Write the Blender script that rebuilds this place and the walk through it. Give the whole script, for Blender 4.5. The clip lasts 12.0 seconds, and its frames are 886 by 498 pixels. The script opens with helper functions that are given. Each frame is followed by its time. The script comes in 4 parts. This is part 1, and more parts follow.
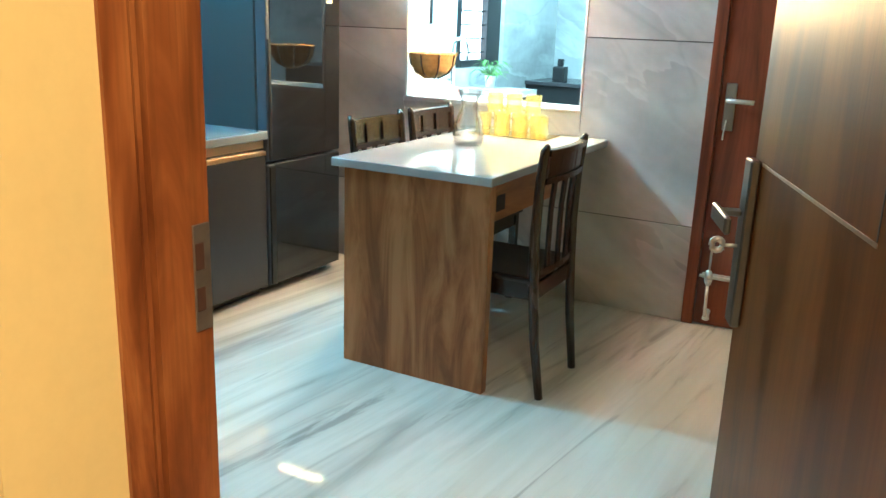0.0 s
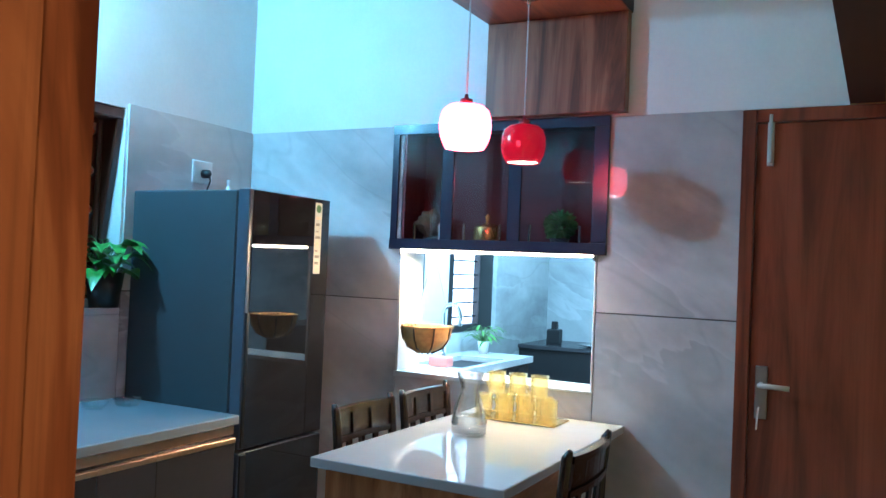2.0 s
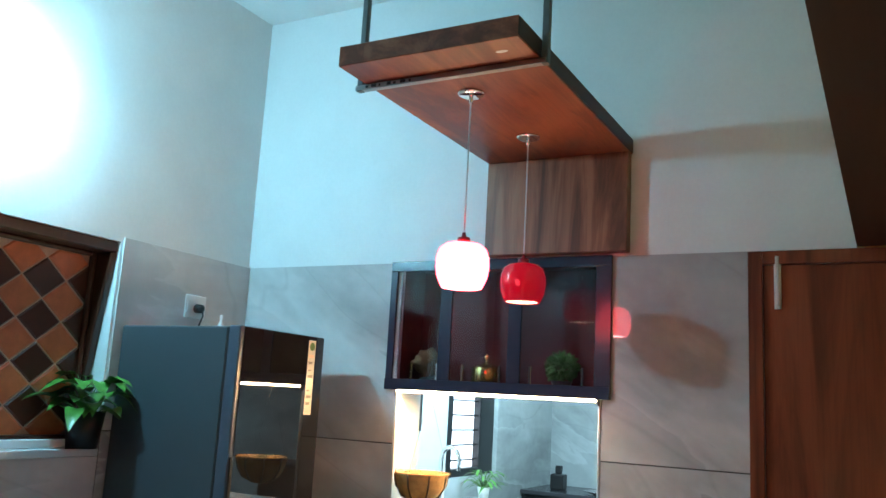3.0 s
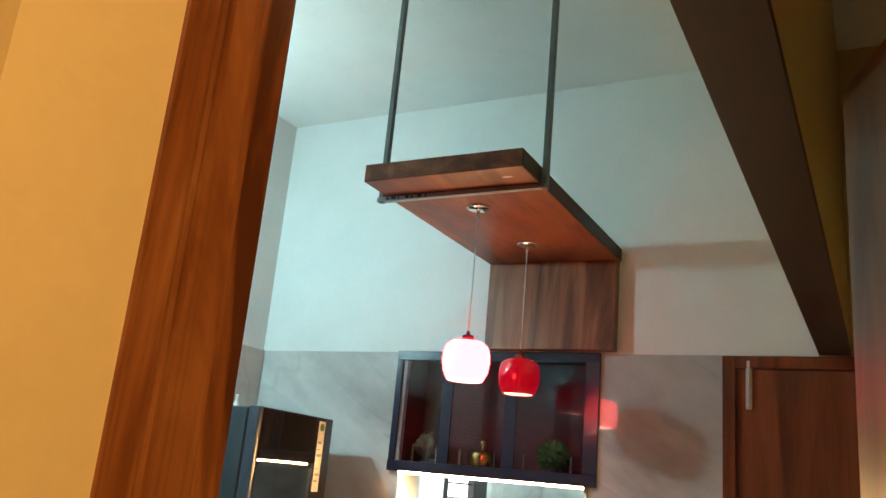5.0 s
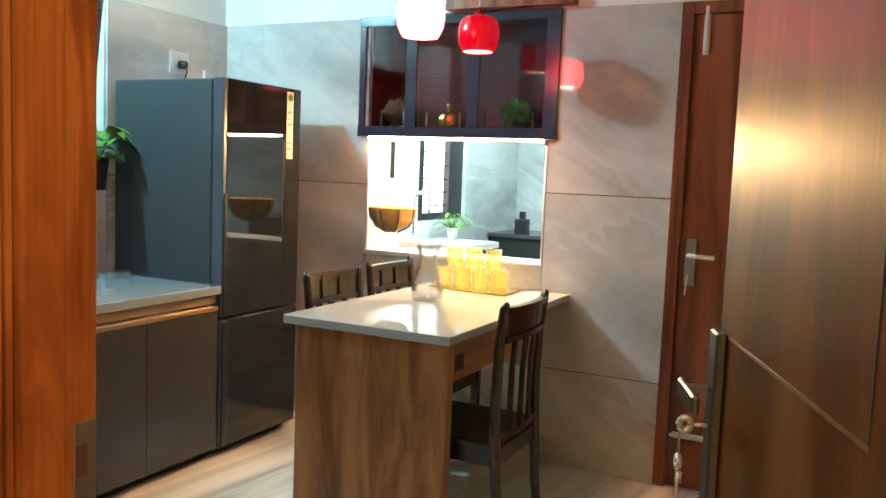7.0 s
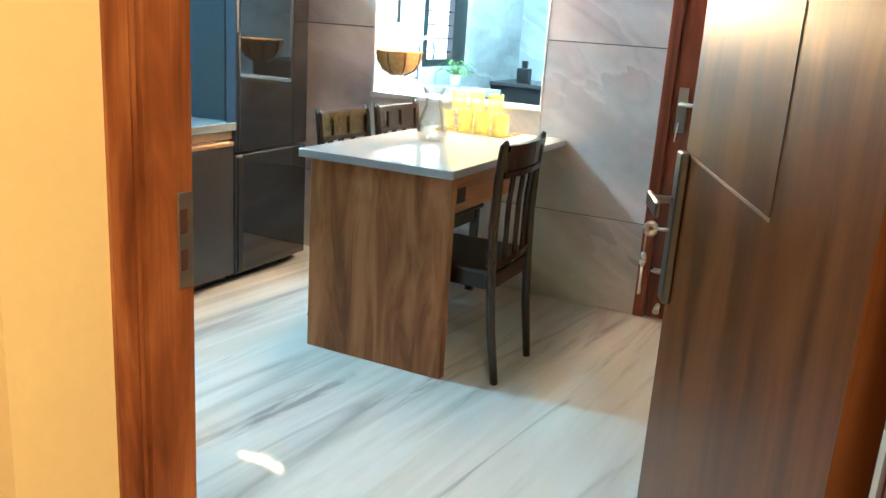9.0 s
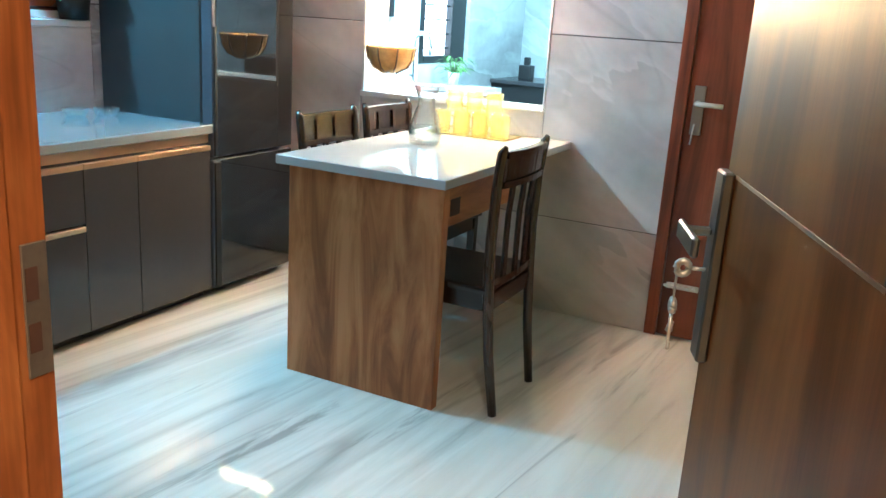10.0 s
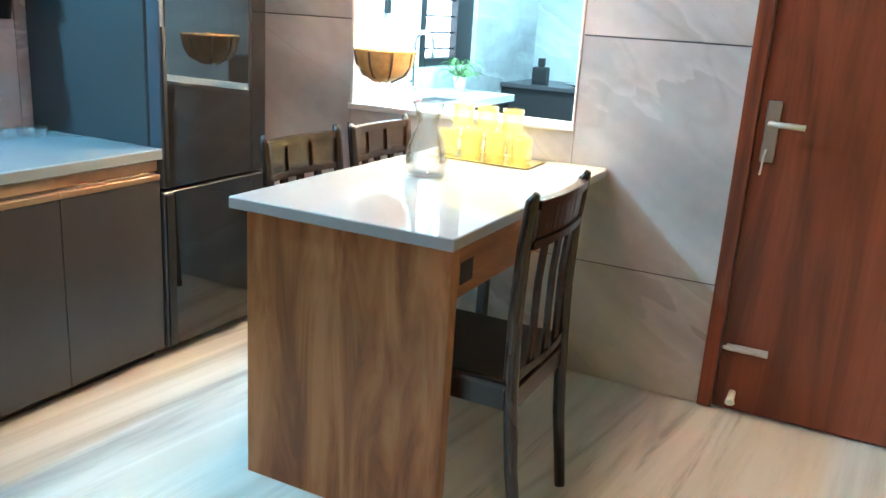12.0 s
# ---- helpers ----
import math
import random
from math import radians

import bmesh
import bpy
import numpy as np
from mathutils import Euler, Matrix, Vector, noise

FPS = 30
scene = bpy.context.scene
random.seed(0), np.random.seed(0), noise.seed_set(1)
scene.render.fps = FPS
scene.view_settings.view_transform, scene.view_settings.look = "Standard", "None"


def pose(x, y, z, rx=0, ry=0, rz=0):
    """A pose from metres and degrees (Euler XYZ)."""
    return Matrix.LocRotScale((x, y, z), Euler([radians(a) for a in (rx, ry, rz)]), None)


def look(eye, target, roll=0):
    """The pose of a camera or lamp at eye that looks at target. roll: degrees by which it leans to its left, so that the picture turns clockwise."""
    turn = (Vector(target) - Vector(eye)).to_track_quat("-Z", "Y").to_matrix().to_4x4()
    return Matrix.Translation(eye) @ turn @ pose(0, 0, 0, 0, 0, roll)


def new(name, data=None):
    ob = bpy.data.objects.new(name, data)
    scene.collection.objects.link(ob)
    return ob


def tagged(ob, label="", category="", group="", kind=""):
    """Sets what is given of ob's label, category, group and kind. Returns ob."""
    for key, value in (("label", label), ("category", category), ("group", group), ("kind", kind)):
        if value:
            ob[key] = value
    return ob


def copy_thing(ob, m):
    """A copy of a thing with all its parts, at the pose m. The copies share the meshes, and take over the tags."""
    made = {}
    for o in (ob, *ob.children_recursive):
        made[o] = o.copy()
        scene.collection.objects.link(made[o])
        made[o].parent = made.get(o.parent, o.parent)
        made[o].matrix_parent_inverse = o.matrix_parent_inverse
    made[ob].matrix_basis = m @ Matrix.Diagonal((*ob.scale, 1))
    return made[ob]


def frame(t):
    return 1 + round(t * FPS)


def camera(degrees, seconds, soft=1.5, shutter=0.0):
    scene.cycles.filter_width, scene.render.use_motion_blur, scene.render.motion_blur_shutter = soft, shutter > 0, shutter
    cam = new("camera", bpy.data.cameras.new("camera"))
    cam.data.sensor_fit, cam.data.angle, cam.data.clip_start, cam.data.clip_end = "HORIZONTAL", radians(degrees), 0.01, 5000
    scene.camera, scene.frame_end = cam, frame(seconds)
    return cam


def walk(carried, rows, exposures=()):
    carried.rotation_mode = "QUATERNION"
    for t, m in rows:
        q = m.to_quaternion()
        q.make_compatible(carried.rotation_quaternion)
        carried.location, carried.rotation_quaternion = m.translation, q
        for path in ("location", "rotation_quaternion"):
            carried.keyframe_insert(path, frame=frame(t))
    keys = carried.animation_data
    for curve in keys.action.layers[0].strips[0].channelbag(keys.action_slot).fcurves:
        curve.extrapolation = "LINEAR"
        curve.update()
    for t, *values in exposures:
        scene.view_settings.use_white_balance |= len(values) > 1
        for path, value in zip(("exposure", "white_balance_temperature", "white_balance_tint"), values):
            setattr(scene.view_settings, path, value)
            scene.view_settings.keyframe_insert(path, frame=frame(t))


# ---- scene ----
cam = camera(56.0, 12.0)
PATH = [
    (0, (0.312, -0.086, 1.303), (-0.606, 1.609, 0.771), 2.1),
    (0.5, (0.270, -0.063, 1.325), (-0.669, 1.656, 0.920), 2.3),
    (1, (0.148, 0.034, 1.357), (-0.805, 1.775, 1.109), 2.5),
    (1.5, (0.076, 0.107, 1.374), (-0.854, 1.873, 1.241), 2.4),
    (2, (0.050, 0.258, 1.406), (-0.883, 2.026, 1.451), 2.4),
    (2.5, (0.041, 0.358, 1.420), (-0.898, 2.108, 1.652), 2.6),
    (3, (0.027, 0.361, 1.441), (-0.914, 2.088, 1.802), 3.2),
    (3.5, (0.042, 0.321, 1.453), (-0.907, 2.024, 1.899), 4.0),
    (3.7, (0.051, 0.260, 1.471), (-0.898, 1.953, 1.954), 4.5),
    (5.3, (0.162, 0.008, 1.433), (-0.754, 1.700, 1.979), 5.2),
    (5.5, (0.136, 0.027, 1.433), (-0.776, 1.739, 1.922), 4.4),
    (6, (0.140, 0.061, 1.394), (-0.777, 1.824, 1.620), 3.4),
    (6.5, (0.210, 0.071, 1.369), (-0.692, 1.856, 1.362), 1.9),
    (7, (0.289, 0.033, 1.322), (-0.602, 1.814, 1.138), 2.3),
    (7.5, (0.332, -0.059, 1.314), (-0.552, 1.710, 1.012), 2.4),
    (9.3, (0.383, -0.197, 1.291), (-0.457, 1.537, 0.755), 4.0),
    (9.5, (0.355, -0.129, 1.263), (-0.490, 1.605, 0.737), 3.8),
    (10, (0.274, 0.105, 1.285), (-0.575, 1.835, 0.751), 3.7),
    (10.5, (0.177, 0.290, 1.272), (-0.679, 2.014, 0.728), 3.8),
    (11, (0.028, 0.457, 1.277), (-0.823, 2.184, 0.736), 3.9),
    (11.5, (-0.035, 0.596, 1.281), (-0.880, 2.323, 0.733), 3.9),
    (12, (-0.068, 0.751, 1.291), (-0.922, 2.476, 0.746), 3.6),
]
EXPOSURES = [(0.0, 1.85, 5600, 5), (0.5, 1.77, 5450, 5), (1.0, 1.54, 4950, 9), (1.5, 1.29, 5150, 16), (2.0, 1.04, 4950, 15), (2.5, 0.79, 5800, 18), (3.0, 0.69, 6100, 17), (3.5, 0.56, 7400, 22),
             (5.5, 0.8, 8300, 25), (6.0, 0.93, 8600, 26), (6.5, 1.17, 7500, 21), (7.0, 1.49, 7400, 21), (7.5, 1.76, 7300, 18), (9.5, 1.94, 5450, 11), (12.0, 2.04, 5600, 12)]
walk(cam, [(t, look(eye, target, roll)) for t, eye, target, roll in PATH], EXPOSURES)

# ---- world and light ----
world = bpy.data.worlds.new("world")
world.use_nodes = True
scene.world = world
bg = world.node_tree.nodes["Background"]
bg.inputs[0].default_value = (0.02, 0.03, 0.05, 1)
bg.inputs[1].default_value = 0.3


def area_lamp(name, at, size, watts, colour, aim=(0, 0, -1)):
    data = bpy.data.lights.new(name, "AREA")
    data.shape, data.size, data.size_y = "RECTANGLE", size[0], size[1]
    data.energy, data.color = watts, colour
    ob = new(name, data)
    ob.matrix_world = look(at, Vector(at) + Vector(aim))
    return ob


area_lamp("foyer_lamp", (0.85, -0.55, 2.95), (0.4, 0.4), 37, (1.0, 0.77, 0.48))
area_lamp("utility_lamp", (-1.75, 4.75, 2.5), (0.12, 1.1), 54, (0.54, 0.92, 1.0))

# ---- materials ----


class Nodes:
    """A material's node tree with short calls."""

    def __init__(self, name, rough=0.5, metal=0.0, spec=0.5):
        self.mat = bpy.data.materials.new(name)
        self.mat.use_nodes = True
        self.t = self.mat.node_tree
        self.b = self.t.nodes["Principled BSDF"]
        self.b.inputs["Roughness"].default_value = rough
        self.b.inputs["Metallic"].default_value = metal
        self.b.inputs["Specular IOR Level"].default_value = spec

    def node(self, kind, **values):
        n = self.t.nodes.new(kind)
        for k, v in values.items():
            n.inputs[k.replace("_", " ")].default_value = v
        return n

    def link(self, a, b):
        self.t.links.new(a, b)

    def coords(self, scale=(1, 1, 1), turn=(0, 0, 0), spread=0.0):
        g = self.node("ShaderNodeNewGeometry")
        place = g.outputs["Position"]
        if spread:
            info = self.node("ShaderNodeObjectInfo")
            mul = self.node("ShaderNodeVectorMath")
            mul.operation = "MULTIPLY_ADD"
            self.link(info.outputs["Random"], mul.inputs[0])
            mul.inputs[1].default_value = (spread, spread * 0.7, spread * 1.3)
            self.link(place, mul.inputs[2])
            place = mul.outputs[0]
        if any(turn):
            r = self.node("ShaderNodeMapping")
            r.inputs["Rotation"].default_value = [radians(a) for a in turn]
            self.link(place, r.inputs["Vector"])
            place = r.outputs[0]
        m = self.node("ShaderNodeMapping")
        m.inputs["Scale"].default_value = scale
        self.link(place, m.inputs["Vector"])
        return m.outputs[0]

    def noise(self, vec, scale, detail=4, rough=0.55, dist=0.0):
        n = self.node("ShaderNodeTexNoise", Scale=scale, Detail=detail, Roughness=rough, Distortion=dist)
        self.link(vec, n.inputs["Vector"])
        return n.outputs["Fac"]

    def ramp(self, fac, *stops):
        r = self.node("ShaderNodeValToRGB")
        e = r.color_ramp.elements
        while len(e) < len(stops):
            e.new(0.5)
        for el, (p, c) in zip(e, stops):
            el.position = p
            el.color = (*c, 1) if len(c) == 3 else c
        self.link(fac, r.inputs[0])
        return r.outputs["Color"]

    def mix(self, fac, a, b, mode="MIX"):
        m = self.t.nodes.new("ShaderNodeMix")
        m.data_type, m.blend_type = "RGBA", mode
        for sock, val in ((m.inputs["Factor"], fac), (m.inputs["A"], a), (m.inputs["B"], b)):
            if isinstance(val, (int, float)):
                sock.default_value = val
            elif isinstance(val, tuple):
                sock.default_value = (*val, 1)
            else:
                self.link(val, sock)
        return m.outputs["Result"]

    def colour(self, sock):
        if isinstance(sock, tuple):
            self.b.inputs["Base Color"].default_value = (*sock, 1)
        else:
            self.link(sock, self.b.inputs["Base Color"])
        return self

    def rough(self, fac, lo, hi):
        m = self.node("ShaderNodeMapRange")
        m.inputs["To Min"].default_value, m.inputs["To Max"].default_value = lo, hi
        self.link(fac, m.inputs["Value"])
        self.link(m.outputs[0], self.b.inputs["Roughness"])
        return self

    def bump(self, fac, strength=0.2, depth=0.002):
        n = self.node("ShaderNodeBump", Strength=strength, Distance=depth)
        self.link(fac, n.inputs["Height"])
        self.link(n.outputs[0], self.b.inputs["Normal"])
        return self


def grey(v):
    return (v, v, v)


def wood(name, dark, mid, light, axis="z", rough=0.35, scale=1.0, contrast=1.0, spread=3.0, spec=0.5, sharp=0.10, long=0.12, pore=1.0):
    """Long grain along one axis: broad cathedral figure, fine pores, slow tone drift."""
    n = Nodes(name, rough, spec=spec)
    along = {"x": (long, 1, 1), "y": (1, long, 1), "z": (1, 1, long)}[axis]
    fine = {"x": (0.02, 1, 1), "y": (1, 0.02, 1), "z": (1, 1, 0.02)}[axis]
    v = n.coords([a * scale for a in along], spread=spread)
    f = n.coords([a * scale for a in fine], spread=spread)
    figure = n.noise(v, 5.5, 5, 0.6, 0.9)
    drift = n.noise(v, 2.2, 2, 0.5, 0.3)
    pores = n.noise(f, 75, 3, 0.6)
    c = n.ramp(figure, (0.5 - sharp, dark), (0.5, mid), (0.5 + sharp, light))
    c = n.mix(0.45 * contrast, c, n.ramp(drift, (0.35, tuple(a * 0.55 for a in mid)), (0.65, tuple(min(1, a * 1.35) for a in mid))), "MIX")
    c = n.mix(n.ramp(pores, (0.36, grey(0.16 * pore)), (0.52, grey(0.0))), c, tuple(a * 0.45 for a in dark))
    n.colour(c).bump(pores, 0.15, 0.0006)
    n.rough(figure, rough * 0.8, rough * 1.25)
    return n.mat


def plain(name, colour, rough=0.5, metal=0.0, spec=0.5, mottle=0.08, grain=60, bump=0.05):
    n = Nodes(name, rough, metal, spec)
    v = n.coords()
    slow, fast = n.noise(v, 3.5, 3), n.noise(v, grain, 3)
    lo, hi = tuple(a * (1 - mottle) for a in colour), tuple(min(1, a * (1 + mottle)) for a in colour)
    c = n.mix(0.35, n.ramp(slow, (0.35, lo), (0.65, hi)), n.ramp(fast, (0.35, lo), (0.65, hi)))
    n.colour(c).bump(fast, bump, 0.001)
    n.rough(slow, max(0.02, rough * 0.85), min(1, rough * 1.15))
    return n.mat


def glow(name, colour, strength):
    m = bpy.data.materials.new(name)
    m.use_nodes = True
    b = m.node_tree.nodes["Principled BSDF"]
    b.inputs["Base Color"].default_value = (*colour, 1)
    b.inputs["Emission Color"].default_value = (*colour, 1)
    b.inputs["Emission Strength"].default_value = strength
    return m


def clear(name, colour=(1, 1, 1), rough=0.0, ior=1.45):
    n = Nodes(name, rough)
    n.b.inputs["Transmission Weight"].default_value = 1
    n.b.inputs["IOR"].default_value = ior
    n.colour(colour)
    return n.mat


def thin_glass(name, tint, body=0.0, body_colour=(1, 1, 1), edge=0.22):
    """Thin-walled glass: see-through with Fresnel gloss, and a share of milky body."""
    m = bpy.data.materials.new(name)
    m.use_nodes = True
    t = m.node_tree
    t.nodes.remove(t.nodes["Principled BSDF"])
    out = t.nodes["Material Output"]
    tr, gl, fr, mx = (t.nodes.new(k) for k in ("ShaderNodeBsdfTransparent", "ShaderNodeBsdfGlossy", "ShaderNodeLayerWeight", "ShaderNodeMixShader"))
    tr.inputs["Color"].default_value = (*tint, 1)
    gl.inputs["Roughness"].default_value = 0.02
    fr.inputs["Blend"].default_value = edge
    base = tr.outputs[0]
    if body:
        df, tl, m1, m2 = (t.nodes.new(k) for k in ("ShaderNodeBsdfDiffuse", "ShaderNodeBsdfTranslucent", "ShaderNodeMixShader", "ShaderNodeMixShader"))
        df.inputs["Color"].default_value = tl.inputs["Color"].default_value = (*body_colour, 1)
        m1.inputs[0].default_value, m2.inputs[0].default_value = 0.6, body
        t.links.new(df.outputs[0], m1.inputs[1])
        t.links.new(tl.outputs[0], m1.inputs[2])
        t.links.new(base, m2.inputs[1])
        t.links.new(m1.outputs[0], m2.inputs[2])
        base = m2.outputs[0]
    half = t.nodes.new("ShaderNodeMath")
    half.operation = "MULTIPLY"
    half.inputs[1].default_value = 0.8
    t.links.new(fr.outputs["Facing"], half.inputs[0])
    t.links.new(half.outputs[0], mx.inputs[0])
    t.links.new(base, mx.inputs[1])
    t.links.new(gl.outputs[0], mx.inputs[2])
    t.links.new(mx.outputs[0], out.inputs["Surface"])
    return m


def stone_tile(name, base=(0.50, 0.475, 0.46), rough=0.045):
    """Large grey porcelain slabs: clouds, slanting pale and dark veins."""
    n = Nodes(name, rough, spec=0.5)
    v = n.coords((1, 1, 1), spread=4.0)
    d = n.coords((0.45, 0.45, 1.5), (0, -30, 0), spread=4.0)
    cloud = n.noise(d, 1.5, 4, 0.5, 0.5)
    fine = n.noise(v, 14, 5, 0.6)
    vein = n.noise(d, 1.1, 5, 0.55, 0.25)
    c = n.ramp(cloud, (0.34, tuple(a * 0.68 for a in base)), (0.5, base), (0.66, tuple(a * 1.38 for a in base)))
    line = n.ramp(vein, (0.455, grey(0)), (0.5, grey(0.42)), (0.506, grey(0)))
    c = n.mix(line, c, tuple(a * 1.5 for a in base))
    fissure = n.noise(d, 1.3, 2, 0.45, 0.2)
    c = n.mix(n.ramp(fissure, (0.490, grey(0)), (0.498, grey(0.22)), (0.506, grey(0))), c, tuple(a * 0.5 for a in base))
    c = n.mix(0.12, c, n.ramp(fine, (0.35, tuple(a * 0.65 for a in base)), (0.65, tuple(a * 1.3 for a in base))))
    n.colour(c).rough(fine, rough * 0.8, rough * 1.3)
    return n.mat


def marble(name):
    """Polished white marble, grey-brown bands running with the room."""
    n = Nodes(name, 0.07, spec=0.5)
    v = n.coords((1.0, 0.075, 1), (0, 0, 5))
    w = n.coords((1.0, 0.22, 1), (0, 0, 5))
    band = n.noise(v, 3.2, 6, 0.62, 0.5)
    band2 = n.noise(v, 8.5, 6, 0.65, 0.7)
    patch = n.noise(w, 1.3, 3, 0.5)
    c = n.ramp(band, (0.31, (0.20, 0.19, 0.18)), (0.42, (0.54, 0.53, 0.51)), (0.52, (0.69, 0.675, 0.65)), (0.62, (0.62, 0.595, 0.56)))
    thin = n.ramp(band2, (0.33, grey(0.8)), (0.42, grey(0.15)), (0.5, grey(0)))
    c = n.mix(n.mix(1.0, thin, n.ramp(patch, (0.4, grey(0.1)), (0.6, grey(1.0))), "MULTIPLY"), c, (0.25, 0.24, 0.23))
    crack = n.noise(v, 2.6, 2, 0.45, 0.15)
    seam = n.ramp(crack, (0.470, grey(0)), (0.492, grey(0.34)), (0.514, grey(0)))
    c = n.mix(n.mix(1.0, seam, n.ramp(patch, (0.42, grey(0.05)), (0.58, grey(1.0))), "MULTIPLY"), c, (0.20, 0.19, 0.18))
    n.colour(c).rough(patch, 0.04, 0.08)
    return n.mat


M_PAINT = plain("white_wall_paint", (0.72, 0.72, 0.70), 0.55, mottle=0.04, bump=0.12)
M_YELLOW = plain("yellow_wall_paint", (0.61, 0.455, 0.195), 0.5, mottle=0.05, bump=0.15)
M_TILE = stone_tile("grey_stone_tile")
M_TILE2 = stone_tile("pale_stone_tile", (0.42, 0.44, 0.44), 0.2)
M_GROUT = plain("tile_grout", (0.10, 0.09, 0.085), 0.8)
M_MARBLE = marble("veined_white_marble")
M_TEAK = wood("teak_door_frame", (0.072, 0.018, 0.005), (0.205, 0.059, 0.015), (0.345, 0.122, 0.034), "z", 0.3, 1.8, sharp=0.11, contrast=0.3, long=0.16, pore=1.4)
M_DOOR = wood("red_brown_door_wood", (0.115, 0.024, 0.011), (0.24, 0.055, 0.022), (0.33, 0.082, 0.034), "z", 0.35, contrast=0.7)
M_LEAF = wood("brown_laminate", (0.066, 0.020, 0.005), (0.120, 0.039, 0.010), (0.170, 0.063, 0.018), "z", 0.36, 1.6, contrast=0.6, spec=0.14, sharp=0.08)
M_LEAF.node_tree.nodes["Principled BSDF"].inputs["Specular Tint"].default_value = (1.0, 0.62, 0.22, 1)
M_WALNUT = wood("walnut_laminate", (0.150, 0.055, 0.020), (0.30, 0.125, 0.047), (0.44, 0.205, 0.086), "z", 0.38, 2.0, contrast=0.5, sharp=0.13, long=0.17, pore=0.3, spec=0.28)
M_WALNUT_X = wood("walnut_laminate_flat", (0.150, 0.055, 0.020), (0.30, 0.125, 0.047), (0.44, 0.205, 0.086), "y", 0.38, 2.0, contrast=0.5, sharp=0.13, long=0.17, pore=0.3, spec=0.28)
M_CANOPY = wood("canopy_laminate", (0.11, 0.025, 0.011), (0.23, 0.062, 0.026), (0.34, 0.115, 0.048), "y", 0.36, 1.1, contrast=0.7, sharp=0.08, long=0.2)
M_CANOPY_Z = wood("canopy_laminate_upright", (0.065, 0.023, 0.012), (0.195, 0.074, 0.036), (0.32, 0.145, 0.073), "z", 0.36, 1.7, contrast=0.6, sharp=0.10, pore=0.5)
M_CHAIR = wood("dark_stained_wood", (0.010, 0.005, 0.004), (0.020, 0.010, 0.006), (0.034, 0.016, 0.010), "z", 0.25, spec=0.6)
M_BEAM = wood("dark_beam_wood", (0.02, 0.009, 0.006), (0.035, 0.016, 0.010), (0.05, 0.022, 0.014), "y", 0.5)
M_TABLETOP = plain("grey_quartz_table", (0.38, 0.39, 0.41), 0.035, mottle=0.04, grain=250, bump=0)
M_WORKTOP = plain("blue_grey_quartz", (0.22, 0.255, 0.285), 0.06, mottle=0.04, grain=250, bump=0)
M_QUARTZ = plain("white_quartz", (0.62, 0.62, 0.62), 0.05, mottle=0.03, grain=250, bump=0)
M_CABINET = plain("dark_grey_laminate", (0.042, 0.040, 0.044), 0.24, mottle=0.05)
M_FRIDGE_SIDE = plain("slate_blue_steel", (0.055, 0.068, 0.077), 0.32, mottle=0.03)
M_FRIDGE = plain("black_mirror_glass", (0.010, 0.010, 0.012), 0.025, spec=1.0, mottle=0.0, bump=0)
M_RUBBER = plain("black_rubber", (0.012, 0.012, 0.013), 0.6)
M_STEEL = plain("brushed_steel", (0.40, 0.41, 0.41), 0.3, 1.0, mottle=0.05)
M_CHROME = plain("chrome", (0.8, 0.8, 0.8), 0.08, 1.0, mottle=0.02)
M_LOCK = plain("dark_satin_steel", (0.22, 0.22, 0.215), 0.34, 1.0, mottle=0.08)
M_BOLT = plain("satin_aluminium", (0.72, 0.72, 0.70), 0.42, 0.55, mottle=0.05)
M_GOLD = plain("rose_gold_profile", (0.80, 0.54, 0.36), 0.36, 1.0, mottle=0.05)
M_NAVY = plain("navy_cabinet_frame", (0.026, 0.028, 0.050), 0.2, mottle=0.05)
M_CABIN = plain("near_black_red_laminate", (0.085, 0.005, 0.008), 0.45, spec=0.3)
M_DARK = plain("dark_interior", (0.018, 0.013, 0.014), 0.5)
M_WHITE = plain("white_plastic", (0.75, 0.75, 0.74), 0.35, mottle=0.02)
M_BLACK = plain("black_plastic", (0.012, 0.012, 0.013), 0.4)
M_LED = glow("led_strip_warm", (1.0, 0.67, 0.30), 300)
M_BULB = glow("bulb_cool", (0.33, 0.83, 1.0), 880)
M_LIT_RED = glow("lit_red_glass", (1.0, 0.07, 0.09), 9)
M_LIT_IN = glow("lamp_mouth", (1.0, 0.62, 0.5), 1.2)


# ---- mesh helpers ----
def box(bm, x0, x1, y0, y1, z0, z1, bevel=0.0, seg=1):
    """A box by its bounds, its edges rounded by bevel."""
    r = bmesh.ops.create_cube(bm, size=1.0)
    vs = r["verts"]
    for v in vs:
        v.co = Vector(((x0 + x1) / 2 + v.co.x * (x1 - x0), (y0 + y1) / 2 + v.co.y * (y1 - y0), (z0 + z1) / 2 + v.co.z * (z1 - z0)))
    if bevel:
        es = list({e for v in vs for e in v.link_edges})
        bmesh.ops.bevel(bm, geom=es, offset=bevel, segments=seg, affect="EDGES", profile=0.6)
    return bm


def boxes(*bounds, bevel=0.0):
    bm = bmesh.new()
    for b in bounds:
        box(bm, *b, bevel=bevel)
    return bm


